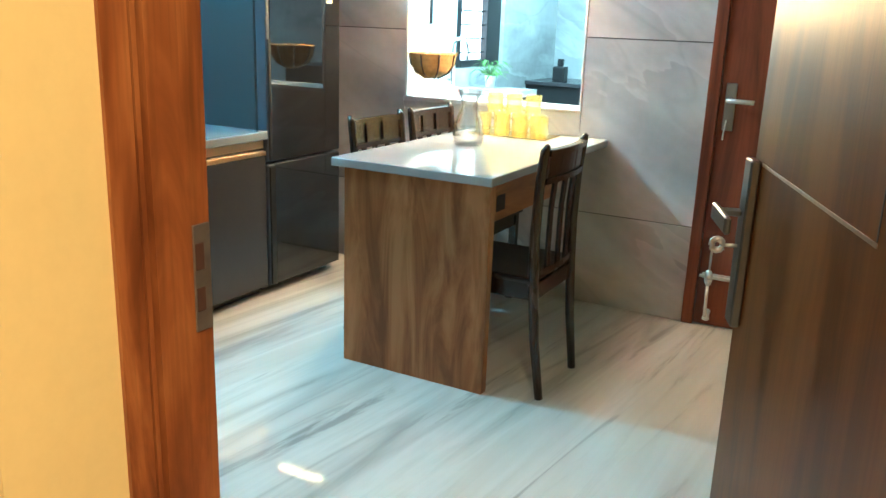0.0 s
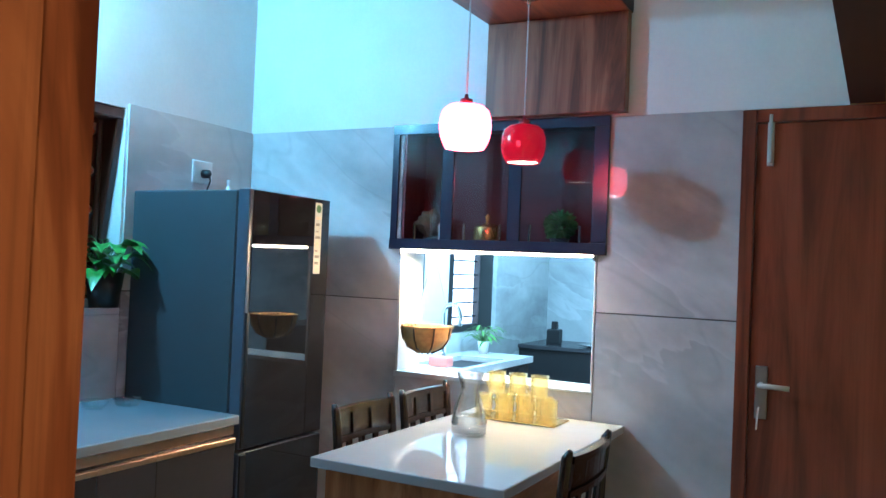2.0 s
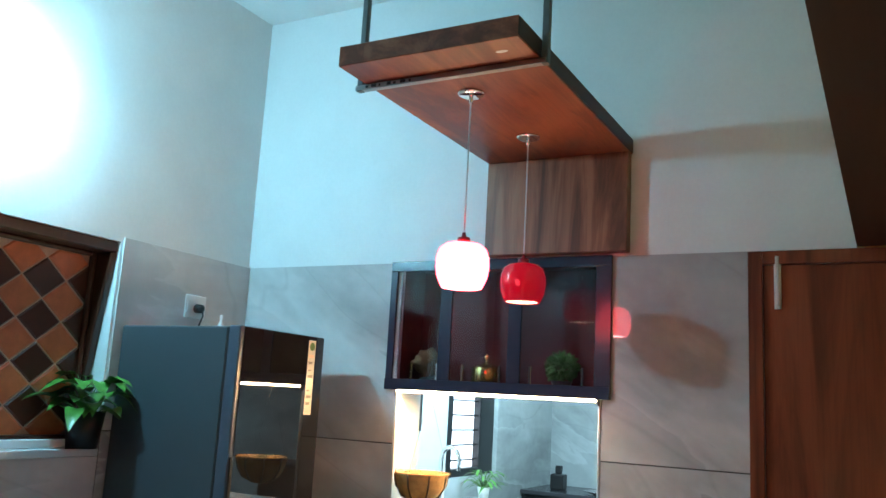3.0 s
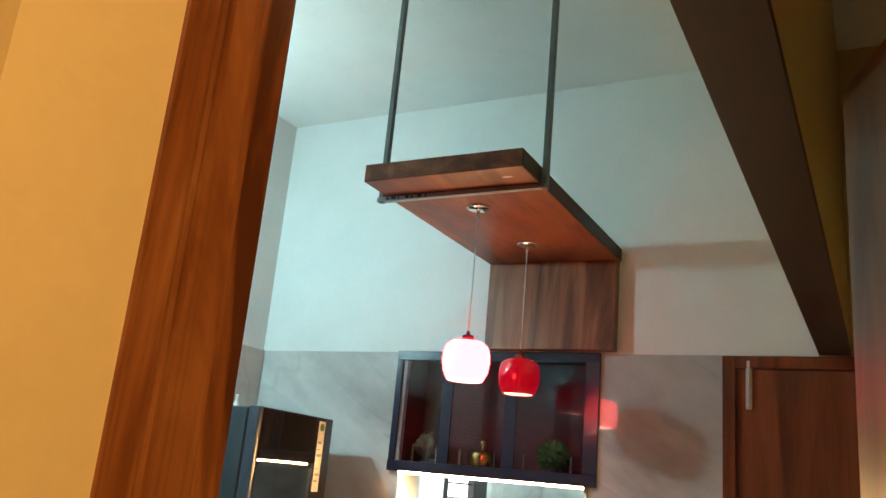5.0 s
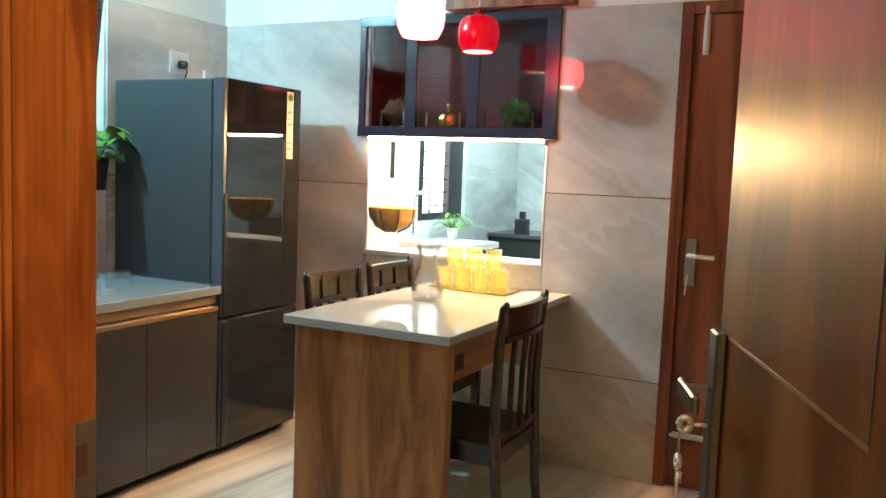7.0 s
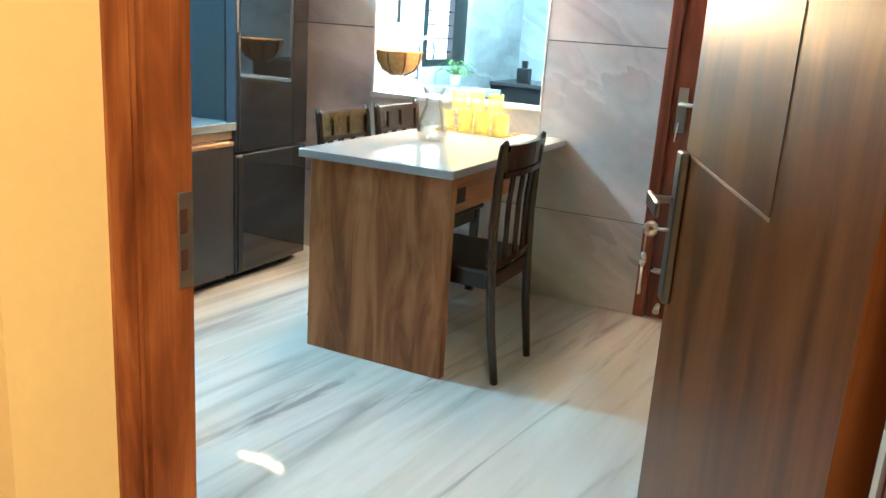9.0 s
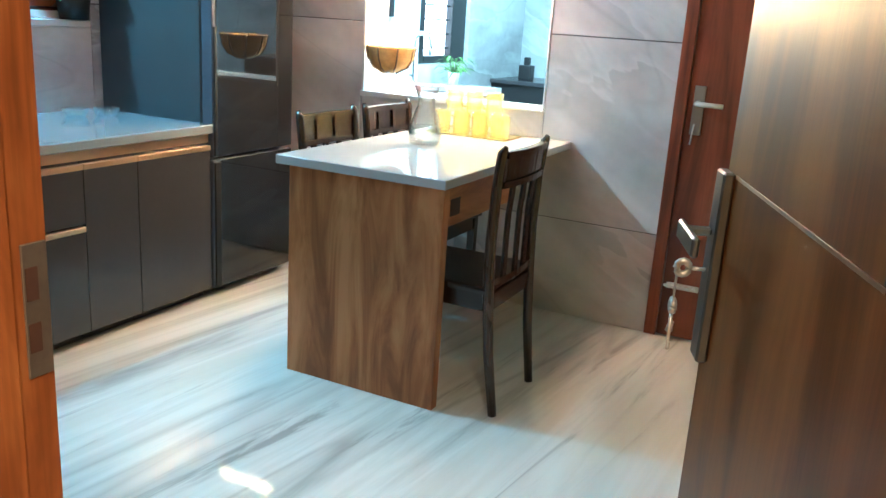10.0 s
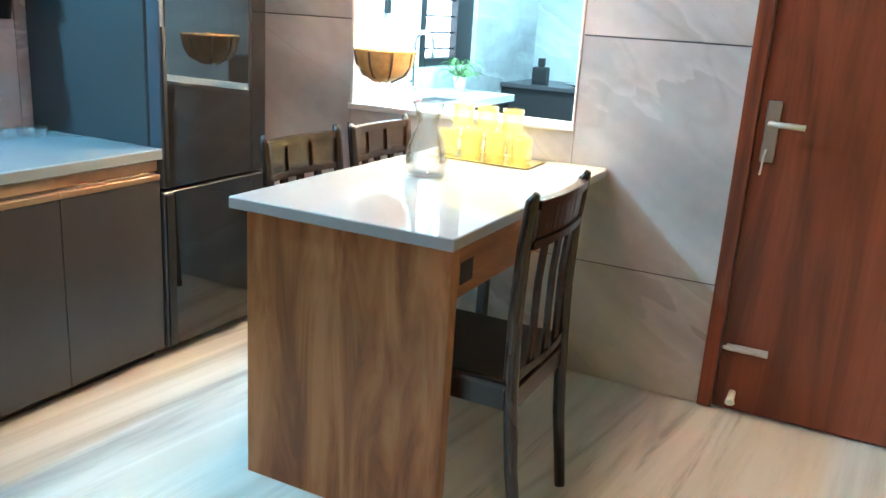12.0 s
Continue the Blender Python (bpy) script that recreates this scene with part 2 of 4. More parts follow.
def lathe(profile, steps=32, cap=False):
    """A turned shape from (radius, height) pairs."""
    bm = bmesh.new()
    rings = []
    for r, z in profile:
        rings.append([bm.verts.new((r * math.cos(2 * math.pi * k / steps), r * math.sin(2 * math.pi * k / steps), z)) for k in range(steps)])
    for a, b in zip(rings, rings[1:]):
        for k in range(steps):
            bm.faces.new((a[k], a[(k + 1) % steps], b[(k + 1) % steps], b[k]))
    if cap:
        bm.faces.new(rings[0][::-1])
        bm.faces.new(rings[-1])
    for f in bm.faces:
        f.smooth = True
    bmesh.ops.recalc_face_normals(bm, faces=bm.faces)
    return bm


def tube(points, radius, steps=8, bm=None, flat=None):
    """A round or flat bar along points; flat=(w, h) gives a rectangular section."""
    bm = bm or bmesh.new()
    pts = [Vector(p) for p in points]
    rings = []
    for i, p in enumerate(pts):
        way = (pts[min(i + 1, len(pts) - 1)] - pts[max(i - 1, 0)]).normalized()
        side = way.cross(Vector((0, 0, 1)))
        if abs(way.z) > 0.9:
            side = (Vector((0, 1, 0)) - way * way.y).normalized()
        else:
            side = side.normalized()
        if side.x < -0.7 or side.y < -0.7:
            side = -side
        up = side.cross(way).normalized()
        if flat:
            w, h = flat
            ring = [p + side * a * w / 2 + up * b * h / 2 for a, b in ((-1, -1), (1, -1), (1, 1), (-1, 1))]
        else:
            r = radius[i] if isinstance(radius, (list, tuple)) else radius
            ring = [p + r * (side * math.cos(2 * math.pi * k / steps) + up * math.sin(2 * math.pi * k / steps)) for k in range(steps)]
        rings.append([bm.verts.new(q) for q in ring])
    n = len(rings[0])
    for a, b in zip(rings, rings[1:]):
        for k in range(n):
            bm.faces.new((a[k], a[(k + 1) % n], b[(k + 1) % n], b[k])).smooth = not flat
    bm.faces.new(rings[0][::-1])
    bm.faces.new(rings[-1])
    bmesh.ops.recalc_face_normals(bm, faces=bm.faces)
    return bm


def part(name, bm, material, parent=None, label="", at=None):
    me = bpy.data.meshes.new(name)
    bm.to_mesh(me)
    bm.free()
    me.materials.append(material)
    ob = new(name, me)
    if parent:
        ob.parent = parent
    if at:
        ob.location = at
    if label:
        ob["label"] = label
    return ob


def thing(name, at, label, category, group="", turn=0):
    ob = new(name)
    ob.matrix_world = pose(*at, 0, 0, turn)
    ob.empty_display_size = 0.1
    return tagged(ob, label, category, group)


def setting(name, bm, material, label, category):
    return tagged(part(name, bm, material), label, category, kind="structure")


# ---- the shell ----
LEFT, BACK, TOP, DADO = -2.89, 3.63, 3.41, 2.065
OX0, OX1, OZ0, OZ1 = -1.955, -1.003, 0.918, 1.485     # serving hatch
DX0, DX1 = -0.438, 0.465                                # rear door frame
setting("floor", boxes((-3.2, 1.5, -3.2, 7.1, -0.12, 0.0)), M_MARBLE, "polished white marble floor with grey veins", "floor")
setting("wall_back", boxes(
    (-3.1, OX0, BACK + 0.012, BACK + 0.2, 0, DADO), (OX0, OX1, BACK + 0.012, BACK + 0.2, 0, OZ0 - 0.02),
    (OX1, DX0, BACK + 0.012, BACK + 0.2, 0, DADO), (DX1, 1.0, BACK + 0.012, BACK + 0.2, 0, DADO),
    (-3.1, -0.07, BACK, BACK + 0.2, DADO, TOP)), M_PAINT, "white painted wall above the tiled dado", "wall")
setting("wall_back_yellow", boxes((-0.07, 1.0, BACK + 0.001, BACK + 0.2, DADO, TOP)), M_YELLOW, "yellow painted wall above the rear door", "wall")
WY0, WY1, WZ0, WZ1 = 1.55, 2.81, 1.165, 2.045         # window in the left wall
setting("wall_left", boxes(
    (LEFT - 0.22, LEFT, 0.35, WY0, 0, TOP), (LEFT - 0.22, LEFT, WY1, BACK + 0.012, 0, TOP),
    (LEFT - 0.22, LEFT, WY0, WY1, 0, WZ0), (LEFT - 0.22, LEFT, WY0, WY1, WZ1, TOP)), M_PAINT, "pale painted wall with a tiled dado", "wall")
JX, JY0, JY1 = -0.337, 0.445, 0.577                   # jamb of the doorway passed
HX = 0.385
setting("wall_front", boxes((-3.1, JX - 0.055, 0.31, JY1 - 0.01, 0, TOP), (JX - 0.055, JX - 0.005, 0.31, 0.445, 0, TOP), (HX + 0.117, 1.0, 0.31, JY1 - 0.01, 0, TOP), (JX - 0.005, HX + 0.117, 0.31, JY1 - 0.01, 2.131, TOP)), M_YELLOW, "warm yellow painted plaster wall", "wall")
# thin dark sheet added over the yellow wall's kitchen side, out of view
setting("wall_front_inner", boxes((LEFT + 0.001, JX - 0.057, JY1 - 0.0099, JY1 - 0.004, 0, TOP - 0.001)), M_CABINET, "unseen dark sheet added on the kitchen side of the near wall", "wall")
setting("wall_right", boxes((0.80, 1.0, 0.567, BACK, 0, TOP), (1.25, 1.45, -3.2, 0.567, 0, TOP), (1.0, 1.25, 0.47, 0.567, 0, TOP)), M_YELLOW, "yellow painted wall", "wall")
setting("wall_foyer_left", boxes((-3.1, -2.9, -3.2, 0.31, 0, TOP)), M_YELLOW, "yellow painted wall", "wall")
setting("wall_foyer_back", boxes((-2.9, 1.25, -3.2, -3.0, 0, TOP)), M_YELLOW, "yellow painted wall", "wall")
setting("ceiling", boxes((-3.2, 1.5, -3.2, BACK + 0.2, TOP, TOP + 0.12)), M_PAINT, "white painted ceiling", "ceiling")
setting("beam_soffit", boxes((-0.07, 0.045, JY1, BACK, DADO + 0.005, DADO + 0.03)), M_BEAM, "dark brown wooden soffit under the beam", "beam")
setting("beam", boxes((-0.068, 0.043, JY1, BACK, DADO + 0.03, TOP)), M_YELLOW, "painted beam over the passage", "beam")

# utility room behind the hatch
UX, UY, UTOP = -2.40, 6.80, 2.75
VY0, VY1, VZ0, VZ1 = 5.0, 5.75, 0.98, 1.95
setting("wall_utility_white", boxes((UX - 0.15, UX, BACK + 0.2, VY0, 0, UTOP)), M_PAINT, "white painted wall beside the sink", "wall")
setting("wall_utility_left", boxes((UX - 0.15, UX, VY1, UY, 0, UTOP), (UX - 0.15, UX, VY0, VY1, 0, VZ0), (UX - 0.15, UX, VY0, VY1, VZ1, UTOP)), M_TILE2, "pale tiled wall of the utility room", "wall")
setting("wall_utility_far", boxes((UX - 0.15, 0.6, UY, UY + 0.15, 0, UTOP)), M_TILE2, "pale tiled far wall of the utility room", "wall")
setting("wall_utility_right", boxes((0.45, 0.6, BACK + 0.2, UY, 0, UTOP)), M_TILE2, "pale tiled wall of the utility room", "wall")
setting("ceiling_utility", boxes((UX - 0.15, 0.6, BACK + 0.2, UY + 0.15, UTOP, UTOP + 0.1)), M_PAINT, "white ceiling of the utility room", "ceiling")

# ---- serving hatch and display cabinet ----
hatch = thing("serving_hatch_frame", (0, BACK, OZ0), "white stone lining of the serving hatch", "hatch")


def at_world(bm, origin):
    """Shift a mesh made in world places so that it sits right under a parent at origin."""
    bmesh.ops.translate(bm, vec=-Vector(origin), verts=bm.verts)
    return bm


def wpart(name, bm, material, parent, label=""):
    """A part made in world places under a parent that stands unturned."""
    return part(name, at_world(bm, parent.matrix_world.translation), material, parent, label)


def wbox(name, bounds, material, parent, label="", bevel=0.002):
    return wpart(name, box(bmesh.new(), *bounds, bevel), material, parent, label)


sill = box(bmesh.new(), OX0 - 0.004, OX1 + 0.004, BACK - 0.014, BACK + 0.22, OZ0 - 0.026, OZ0)
for v in sill.verts:
    if v.co.x > OX1 and v.co.z < OZ0 - 0.01:
        v.co.z += 0.018          # the slab is cut thinner towards one end
bmesh.ops.bevel(sill, geom=list(sill.edges), offset=0.002, segments=1, affect="EDGES")
wpart("sill", sill, M_QUARTZ, hatch)
wbox("side_lining", (OX0 - 0.002, OX0 + 0.012, BACK - 0.004, BACK + 0.21, OZ0, OZ1), M_QUARTZ, hatch)
wbox("side_lining", (OX1 - 0.008, OX1 + 0.002, BACK - 0.004, BACK + 0.21, OZ0, OZ1), M_QUARTZ, hatch)

CX0, CX1, CZ0, CZ1 = -2.01, -0.962, OZ1, 2.068
CF = BACK - 0.016
M_SMOKED = clear("smoked_glass", (0.84, 0.75, 0.74), 0.0, 1.36)
cab = thing("display_cabinet", (-1.486, BACK, CZ0), "navy framed display cabinet with three smoked glass panes", "cabinet")
wpart("body", boxes((CX0 + 0.06, CX1 - 0.045, BACK + 0.188, BACK + 0.2, CZ0 + 0.02, CZ1 - 0.01), (CX0 + 0.056, CX0 + 0.07, BACK, BACK + 0.188, CZ0 + 0.02, CZ1 - 0.01),
                    (CX1 - 0.055, CX1 - 0.042, BACK, BACK + 0.188, CZ0 + 0.02, CZ1 - 0.01), (CX0 + 0.07, CX1 - 0.055, BACK, BACK + 0.188, CZ0 + 0.02, CZ0 + 0.04),
                    (CX0 + 0.07, CX1 - 0.055, BACK, BACK + 0.188, CZ1 - 0.025, CZ1 - 0.01)), M_CABIN, cab)
wbox("top_rail", (CX0, CX1, CF, BACK - 0.001, CZ1 - 0.045, CZ1), M_NAVY, cab)
wbox("bottom_rail", (CX0, CX1, CF - 0.004, BACK + 0.06, CZ0, CZ0 + 0.05), M_NAVY, cab)
STILES = ((CX0, -1.975), (-1.745, -1.685), (-1.412, -1.352), (-1.03, CX1))
for a, b in STILES:
    wbox("stile", (a, b, CF + 0.0015, BACK - 0.001, CZ0 + 0.05, CZ1 - 0.045), M_NAVY, cab)
for (_, a), (b, _) in zip(STILES, STILES[1:]):
    g = wbox("glass_pane", (a + 0.001, b - 0.001, CF + 0.008, CF + 0.013, CZ0 + 0.051, CZ1 - 0.046), M_SMOKED, cab, "smoked glass pane", 0)
    g.visible_shadow = False
SHELF = CZ0 + 0.04
for a in (-1.90, -1.765, -1.64, -1.46, -1.32, -1.09):
    wbox("rail_post", (a - 0.006, a + 0.006, BACK + 0.022, BACK + 0.034, SHELF, SHELF + 0.085), M_CHROME, cab, "small chrome rail post")
led = thing("led_strip_light", (-1.48, BACK, CZ0), "glowing warm white strip light under the cabinet", "light")
wbox("diffuser", (OX0 + 0.015, OX1 - 0.015, BACK - 0.019, BACK + 0.001, CZ0 - 0.010, CZ0 - 0.001), M_LED, led, "glowing warm diffuser")
# deep end blocks added to keep the strip's light off the wall beside it
for a in (OX0 + 0.002, OX1 - 0.014):
    wbox("end_cap", (a, a + 0.012, BACK - 0.0195, BACK - 0.001, CZ0 - 0.026, CZ0 - 0.001), M_STEEL, led)
wbox("housing", (OX0 + 0.014, OX1 - 0.012, BACK - 0.003, BACK + 0.010, CZ0 - 0.012, CZ0 - 0.001), M_STEEL, led)
wbox("hatch_head", (OX0 + 0.012, OX1 - 0.008, BACK + 0.062, BACK + 0.21, CZ0 - 0.002, CZ0 + 0.018), M_QUARTZ, hatch)

# ornaments in the cabinet
M_CORAL = plain("brown_dried_root", (0.15, 0.075, 0.038), 0.85, spec=0.1, mottle=0.5, grain=40, bump=0.6)
M_BRASS = plain("brass", (0.65, 0.46, 0.18), 0.25, 1.0, mottle=0.1)
M_MOSS = plain("moss_green", (0.06, 0.16, 0.035), 0.8, mottle=0.4)


def lumpy(radius, height, seed, rough, cuts=3):
    bm = bmesh.new()
    bmesh.ops.create_icosphere(bm, subdivisions=cuts, radius=1.0)
    for v in bm.verts:
        k = 1 + rough * noise.noise(v.co * 2.4 + Vector((seed, 0, 0))) + rough * 0.5 * noise.noise(v.co * 6 + Vector((0, seed, 0)))
        v.co = Vector((v.co.x * radius * k, v.co.y * radius * k, (v.co.z * k + 1) * height / 2))
    for f in bm.faces:
        f.smooth = True
    return bm


root = thing("dried_root_ornament", (-1.835, BACK + 0.10, SHELF), "knobbly brown root ornament on a dark stand", "ornament")
part("stand", lathe([(0.001, 0), (0.05, 0), (0.05, 0.02), (0.02, 0.03), (0.001, 0.03)], 20), M_BLACK, root)
part("root", lumpy(0.068, 0.115, 3, 0.9), M_CORAL, root, at=(0, 0, 0.028))
pot = thing("brass_lidded_pot", (-1.555, BACK + 0.10, SHELF), "small shiny brass pot with a knobbed lid", "ornament")
part("bowl", lathe([(0.001, 0), (0.062, 0), (0.068, 0.012), (0.068, 0.062), (0.062, 0.075)], 24), M_BRASS, pot)
part("lid", lathe([(0.064, 0.075), (0.05, 0.086), (0.012, 0.094), (0.007, 0.108), (0.017, 0.124), (0.001, 0.138)], 24), M_BRASS, pot)


def leaf_ball(radius, count, seed, size):
    bm = bmesh.new()
    r = random.Random(seed)
    for _ in range(count):
        d = Vector((r.gauss(0, 1), r.gauss(0, 1), r.gauss(0, 0.8))).normalized()
        c = d * radius * r.uniform(0.75, 1.05)
        s = d.cross(Vector((r.random(), r.random(), r.random()))).normalized()
        u = (d + s.cross(d) * r.uniform(-0.8, 0.8)).normalized()
        w = size * r.uniform(0.6, 1.2)
        q = [bm.verts.new(c + s * w * a + u * w * b) for a, b in ((-0.25, -0.6), (0.25, -0.6), (0.3, 0.2), (0, 1.0), (-0.3, 0.2))]
        bm.faces.new(q)
    return bm


ball = thing("artificial_topiary_ball", (-1.205, BACK + 0.10, SHELF), "round green artificial grass ball in a low cup", "plant")
part("cup", lathe([(0.001, 0), (0.035, 0), (0.045, 0.03), (0.001, 0.03)], 20), M_BLACK, ball)
part("leaves", leaf_ball(0.064, 620, 8, 0.019), M_MOSS, ball, at=(0, 0, 0.085))

# ---- canopy over the table with two pendant lamps ----
PX0, PX1, PY0, PZ0, PZ1 = -1.518, -0.888, 2.42, 2.488, 2.556
canopy = thing("hanging_wooden_canopy", (-1.14, BACK, 2.075), "red-brown wooden canopy hung over the table on steel rods", "canopy")
wbox("plank", (PX0, PX1, PY0, BACK - 0.001, PZ0, PZ1), M_CANOPY, canopy, "long red-brown laminate plank")
wbox("back_panel", (PX0, PX1 - 0.004, BACK - 0.058, BACK - 0.001, 2.075, PZ0 - 0.0005), M_CANOPY_Z, canopy, "upright walnut laminate panel")
wbox("edge_band", (PX1 - 0.0035, PX1 + 0.003, PY0 + 0.001, BACK - 0.0015, PZ0 + 0.004, PZ1 - 0.004), M_BEAM, canopy, "dark edge band")
wbox("crossbar", (-1.558, -0.862, 2.578, 2.602, PZ0 - 0.020, PZ0 - 0.001), M_STEEL, canopy, "worn grey steel crossbar", 0.002)
chalk = bmesh.new()
bmesh.ops.create_circle(chalk, cap_ends=True, segments=14, radius=0.02)
bmesh.ops.scale(chalk, vec=(1.0, 0.45, 1), verts=chalk.verts)
bmesh.ops.translate(chalk, vec=(-0.975, 2.50, PZ0 - 0.0008), verts=chalk.verts)
wpart("chalk_mark", chalk, M_WHITE, canopy, "pale chalk smudge")
for k, (x, w) in enumerate(((-1.515, 0.012), (-1.492, 0.02), (-1.462, 0.006), (-1.430, 0.016), (-1.405, 0.010), (-1.378, 0.02), (-1.345, 0.008))):
    wbox("stencil_mark", (x, x + w, 2.5772, 2.578, PZ0 - 0.015, PZ0 - 0.006 + 0.002 * (k % 2)), M_BLACK, canopy, "worn black stencil mark", 0)
M_ROD = plain("painted_grey_steel", (0.13, 0.15, 0.15), 0.45, 0.3, mottle=0.15)
for a in (-1.540, -0.868):
    wbox("rod", (a - 0.011, a + 0.011, 2.579, 2.601, PZ0 - 0.022, TOP), M_ROD, canopy, "square grey steel rod", 0.002)

SHADE = [(0.030, 0.150), (0.058, 0.146), (0.078, 0.130), (0.087, 0.102), (0.089, 0.072), (0.084, 0.036), (0.072, 0.010), (0.066, 0.0), (0.062, 0.002), (0.068, 0.011), (0.080, 0.037),
         (0.085, 0.072), (0.083, 0.101), (0.074, 0.127), (0.056, 0.142), (0.030, 0.146)]
n = Nodes("red_glazed_glass", 0.08, spec=0.6)
n.colour((0.34, 0.002, 0.012))
n.b.inputs["Emission Color"].default_value = (1.0, 0.0, 0.03, 1)
n.b.inputs["Emission Strength"].default_value = 0.13
M_RED = n.mat
M_CORD = plain("clear_cord", (0.6, 0.6, 0.58), 0.3)
M_CAP = plain("crimson_cap", (0.16, 0.004, 0.016), 0.3, mottle=0.1)


M_LINING = glow("cream_lamp_lining", (1.0, 0.80, 0.62), 1.0)
M_LINING_LIT = glow("lit_lamp_lining", (1.0, 0.86, 0.78), 14)


def pendant(at, z0, shade_mat, mouth_mat, lining_mat, label):
    p = thing("pendant_lamp", (at[0], at[1], PZ0 - 0.001), label, "lamp", "pendant lamps over the table")
    drop = z0 - (PZ0 - 0.001)
    part("ceiling_plate", lathe([(0.001, -0.009), (0.040, -0.009), (0.047, -0.005), (0.048, 0.0), (0.001, 0.0)], 28), M_CHROME, p, "chrome ceiling plate")
    part("stem", lathe([(0.007, -0.036), (0.007, -0.009)], 12, True), M_CHROME, p)
    part("cord", tube([(0, 0, -0.03), (0, 0, drop + 0.19)], 0.0028, 6), M_CORD, p, "thin pale cord")
    part("cap", lathe([(0.001, drop + 0.186), (0.006, drop + 0.186), (0.008, drop + 0.172), (0.021, drop + 0.169), (0.023, drop + 0.146), (0.001, drop + 0.146)], 24), M_CAP, p, "dark red cap")
    shade = part("shade", lathe(SHADE, 40), shade_mat, p, at=(0, 0, drop))
    part("lining", lathe([(0.0605, 0.0035), (0.066, 0.014), (0.058, 0.045), (0.035, 0.075)], 32), lining_mat, shade, "cream inside of the shade")
    part("bulb", lathe([(0.001, 0.03), (0.026, 0.04), (0.03, 0.06), (0.02, 0.09), (0.012, 0.12), (0.012, 0.15)], 20), mouth_mat, shade)
    return p


pendant((-1.213, 2.777), 1.812, M_LIT_RED, M_LIT_IN, M_LINING_LIT, "lit pendant lamp with a glowing red glass globe")
pendant((-1.206, 3.275), 1.828, M_RED, M_LIT_IN, M_LINING, "red glass pendant lamp on a thin cord")

# ---- wall bulb ----
BULB = Vector((-2.797, 2.14, 2.545))
wl = thing("wall_lamp", (LEFT, BULB.y, BULB.z), "bright cool white bulb in a white wall holder", "lamp")
wpart("holder", tube([(LEFT, BULB.y, BULB.z + 0.02), (LEFT + 0.03, BULB.y, BULB.z + 0.02), (LEFT + 0.075, BULB.y, BULB.z + 0.004)], [0.045, 0.03, 0.022], 20), M_WHITE, wl)
bm = lathe([(0.001, -0.038), (0.02, -0.032), (0.034, -0.014), (0.036, 0.004), (0.028, 0.026), (0.016, 0.045), (0.014, 0.06), (0.001, 0.06)], 24)
bmesh.ops.rotate(bm, verts=bm.verts, cent=(0, 0, 0), matrix=Matrix.Rotation(radians(-90), 3, "Y"))
part("bulb", bm, M_BULB, wl, "glowing bulb", at=BULB - Vector((LEFT, BULB.y, BULB.z)))

# ---- rear door ----
M_KEYSTRING = plain("white_string", (0.7, 0.7, 0.68), 0.8)
d1 = tagged(thing("door_1", (DX0, BACK, 0), "closed red-brown wooden door in a matching frame", "door"), kind="structure")
FY0, FY1 = BACK - 0.012, BACK + 0.12
wbox("frame_stile", (DX0 - 0.002, DX0 + 0.048, FY0, FY1, 0.001, 2.062), M_DOOR, d1, bevel=0.003)
wbox("frame_stile", (DX1 - 0.048, DX1, FY0, FY1, 0.001, 2.062), M_DOOR, d1, bevel=0.003)
wbox("frame_head", (DX0 + 0.048, DX1 - 0.048, FY0, FY1, 2.012, 2.062), M_DOOR, d1, bevel=0.003)
leaf1 = wbox("leaf", (DX0 + 0.05, DX1 - 0.05, BACK + 0.006, BACK + 0.046, 0.006, 2.010), M_DOOR, d1, "red-brown wooden door leaf", 0.002)


def on_door(name, bm, material, label=""):
    return part(name, at_world(bm, (DX0, BACK, 0)), material, leaf1, label)


on_door("lock_plate", box(bmesh.new(), -0.366, -0.322, BACK - 0.004, BACK + 0.006, 0.885, 1.085, 0.003), M_STEEL, "brushed steel lock plate")
on_door("lever", tube([(-0.344, BACK, 1.015), (-0.344, BACK - 0.045, 1.015), (-0.335, BACK - 0.05, 1.015), (-0.24, BACK - 0.05, 1.013)], 0.010, 10), M_BOLT, "steel lever handle")
on_door("keyhole", tube([(-0.344, BACK - 0.006, 0.94), (-0.344, BACK, 0.94)], 0.009, 12), M_STEEL)
on_door("key_string", tube([(-0.349, BACK - 0.008, 0.93), (-0.353, BACK - 0.010, 0.89), (-0.356, BACK - 0.010, 0.845)], 0.0035, 6), M_KEYSTRING, "white string hanging from the key")
for x0, x1, z0, z1 in ((-0.350, -0.325, 1.845, 2.03),):
    on_door("tower_bolt", boxes((x0, x1, BACK - 0.002, BACK + 0.006, z0, z1), (x0 + 0.006, x1 - 0.006, BACK - 0.014, BACK - 0.002, z0 + 0.01, z1 + 0.012), bevel=0.002), M_BOLT, "steel tower bolt")
on_door("tower_bolt", boxes((-0.372, -0.235, BACK - 0.002, BACK + 0.006, 0.222, 0.248), (-0.382, -0.25, BACK - 0.014, BACK - 0.002, 0.229, 0.241), bevel=0.002), M_BOLT, "steel tower bolt")
on_door("door_stop", tube([(-0.328, BACK + 0.006, 0.07), (-0.328, BACK - 0.03, 0.06), (-0.326, BACK - 0.045, 0.05)], [0.012, 0.013, 0.017], 14), M_WHITE, "white rubber door stop")

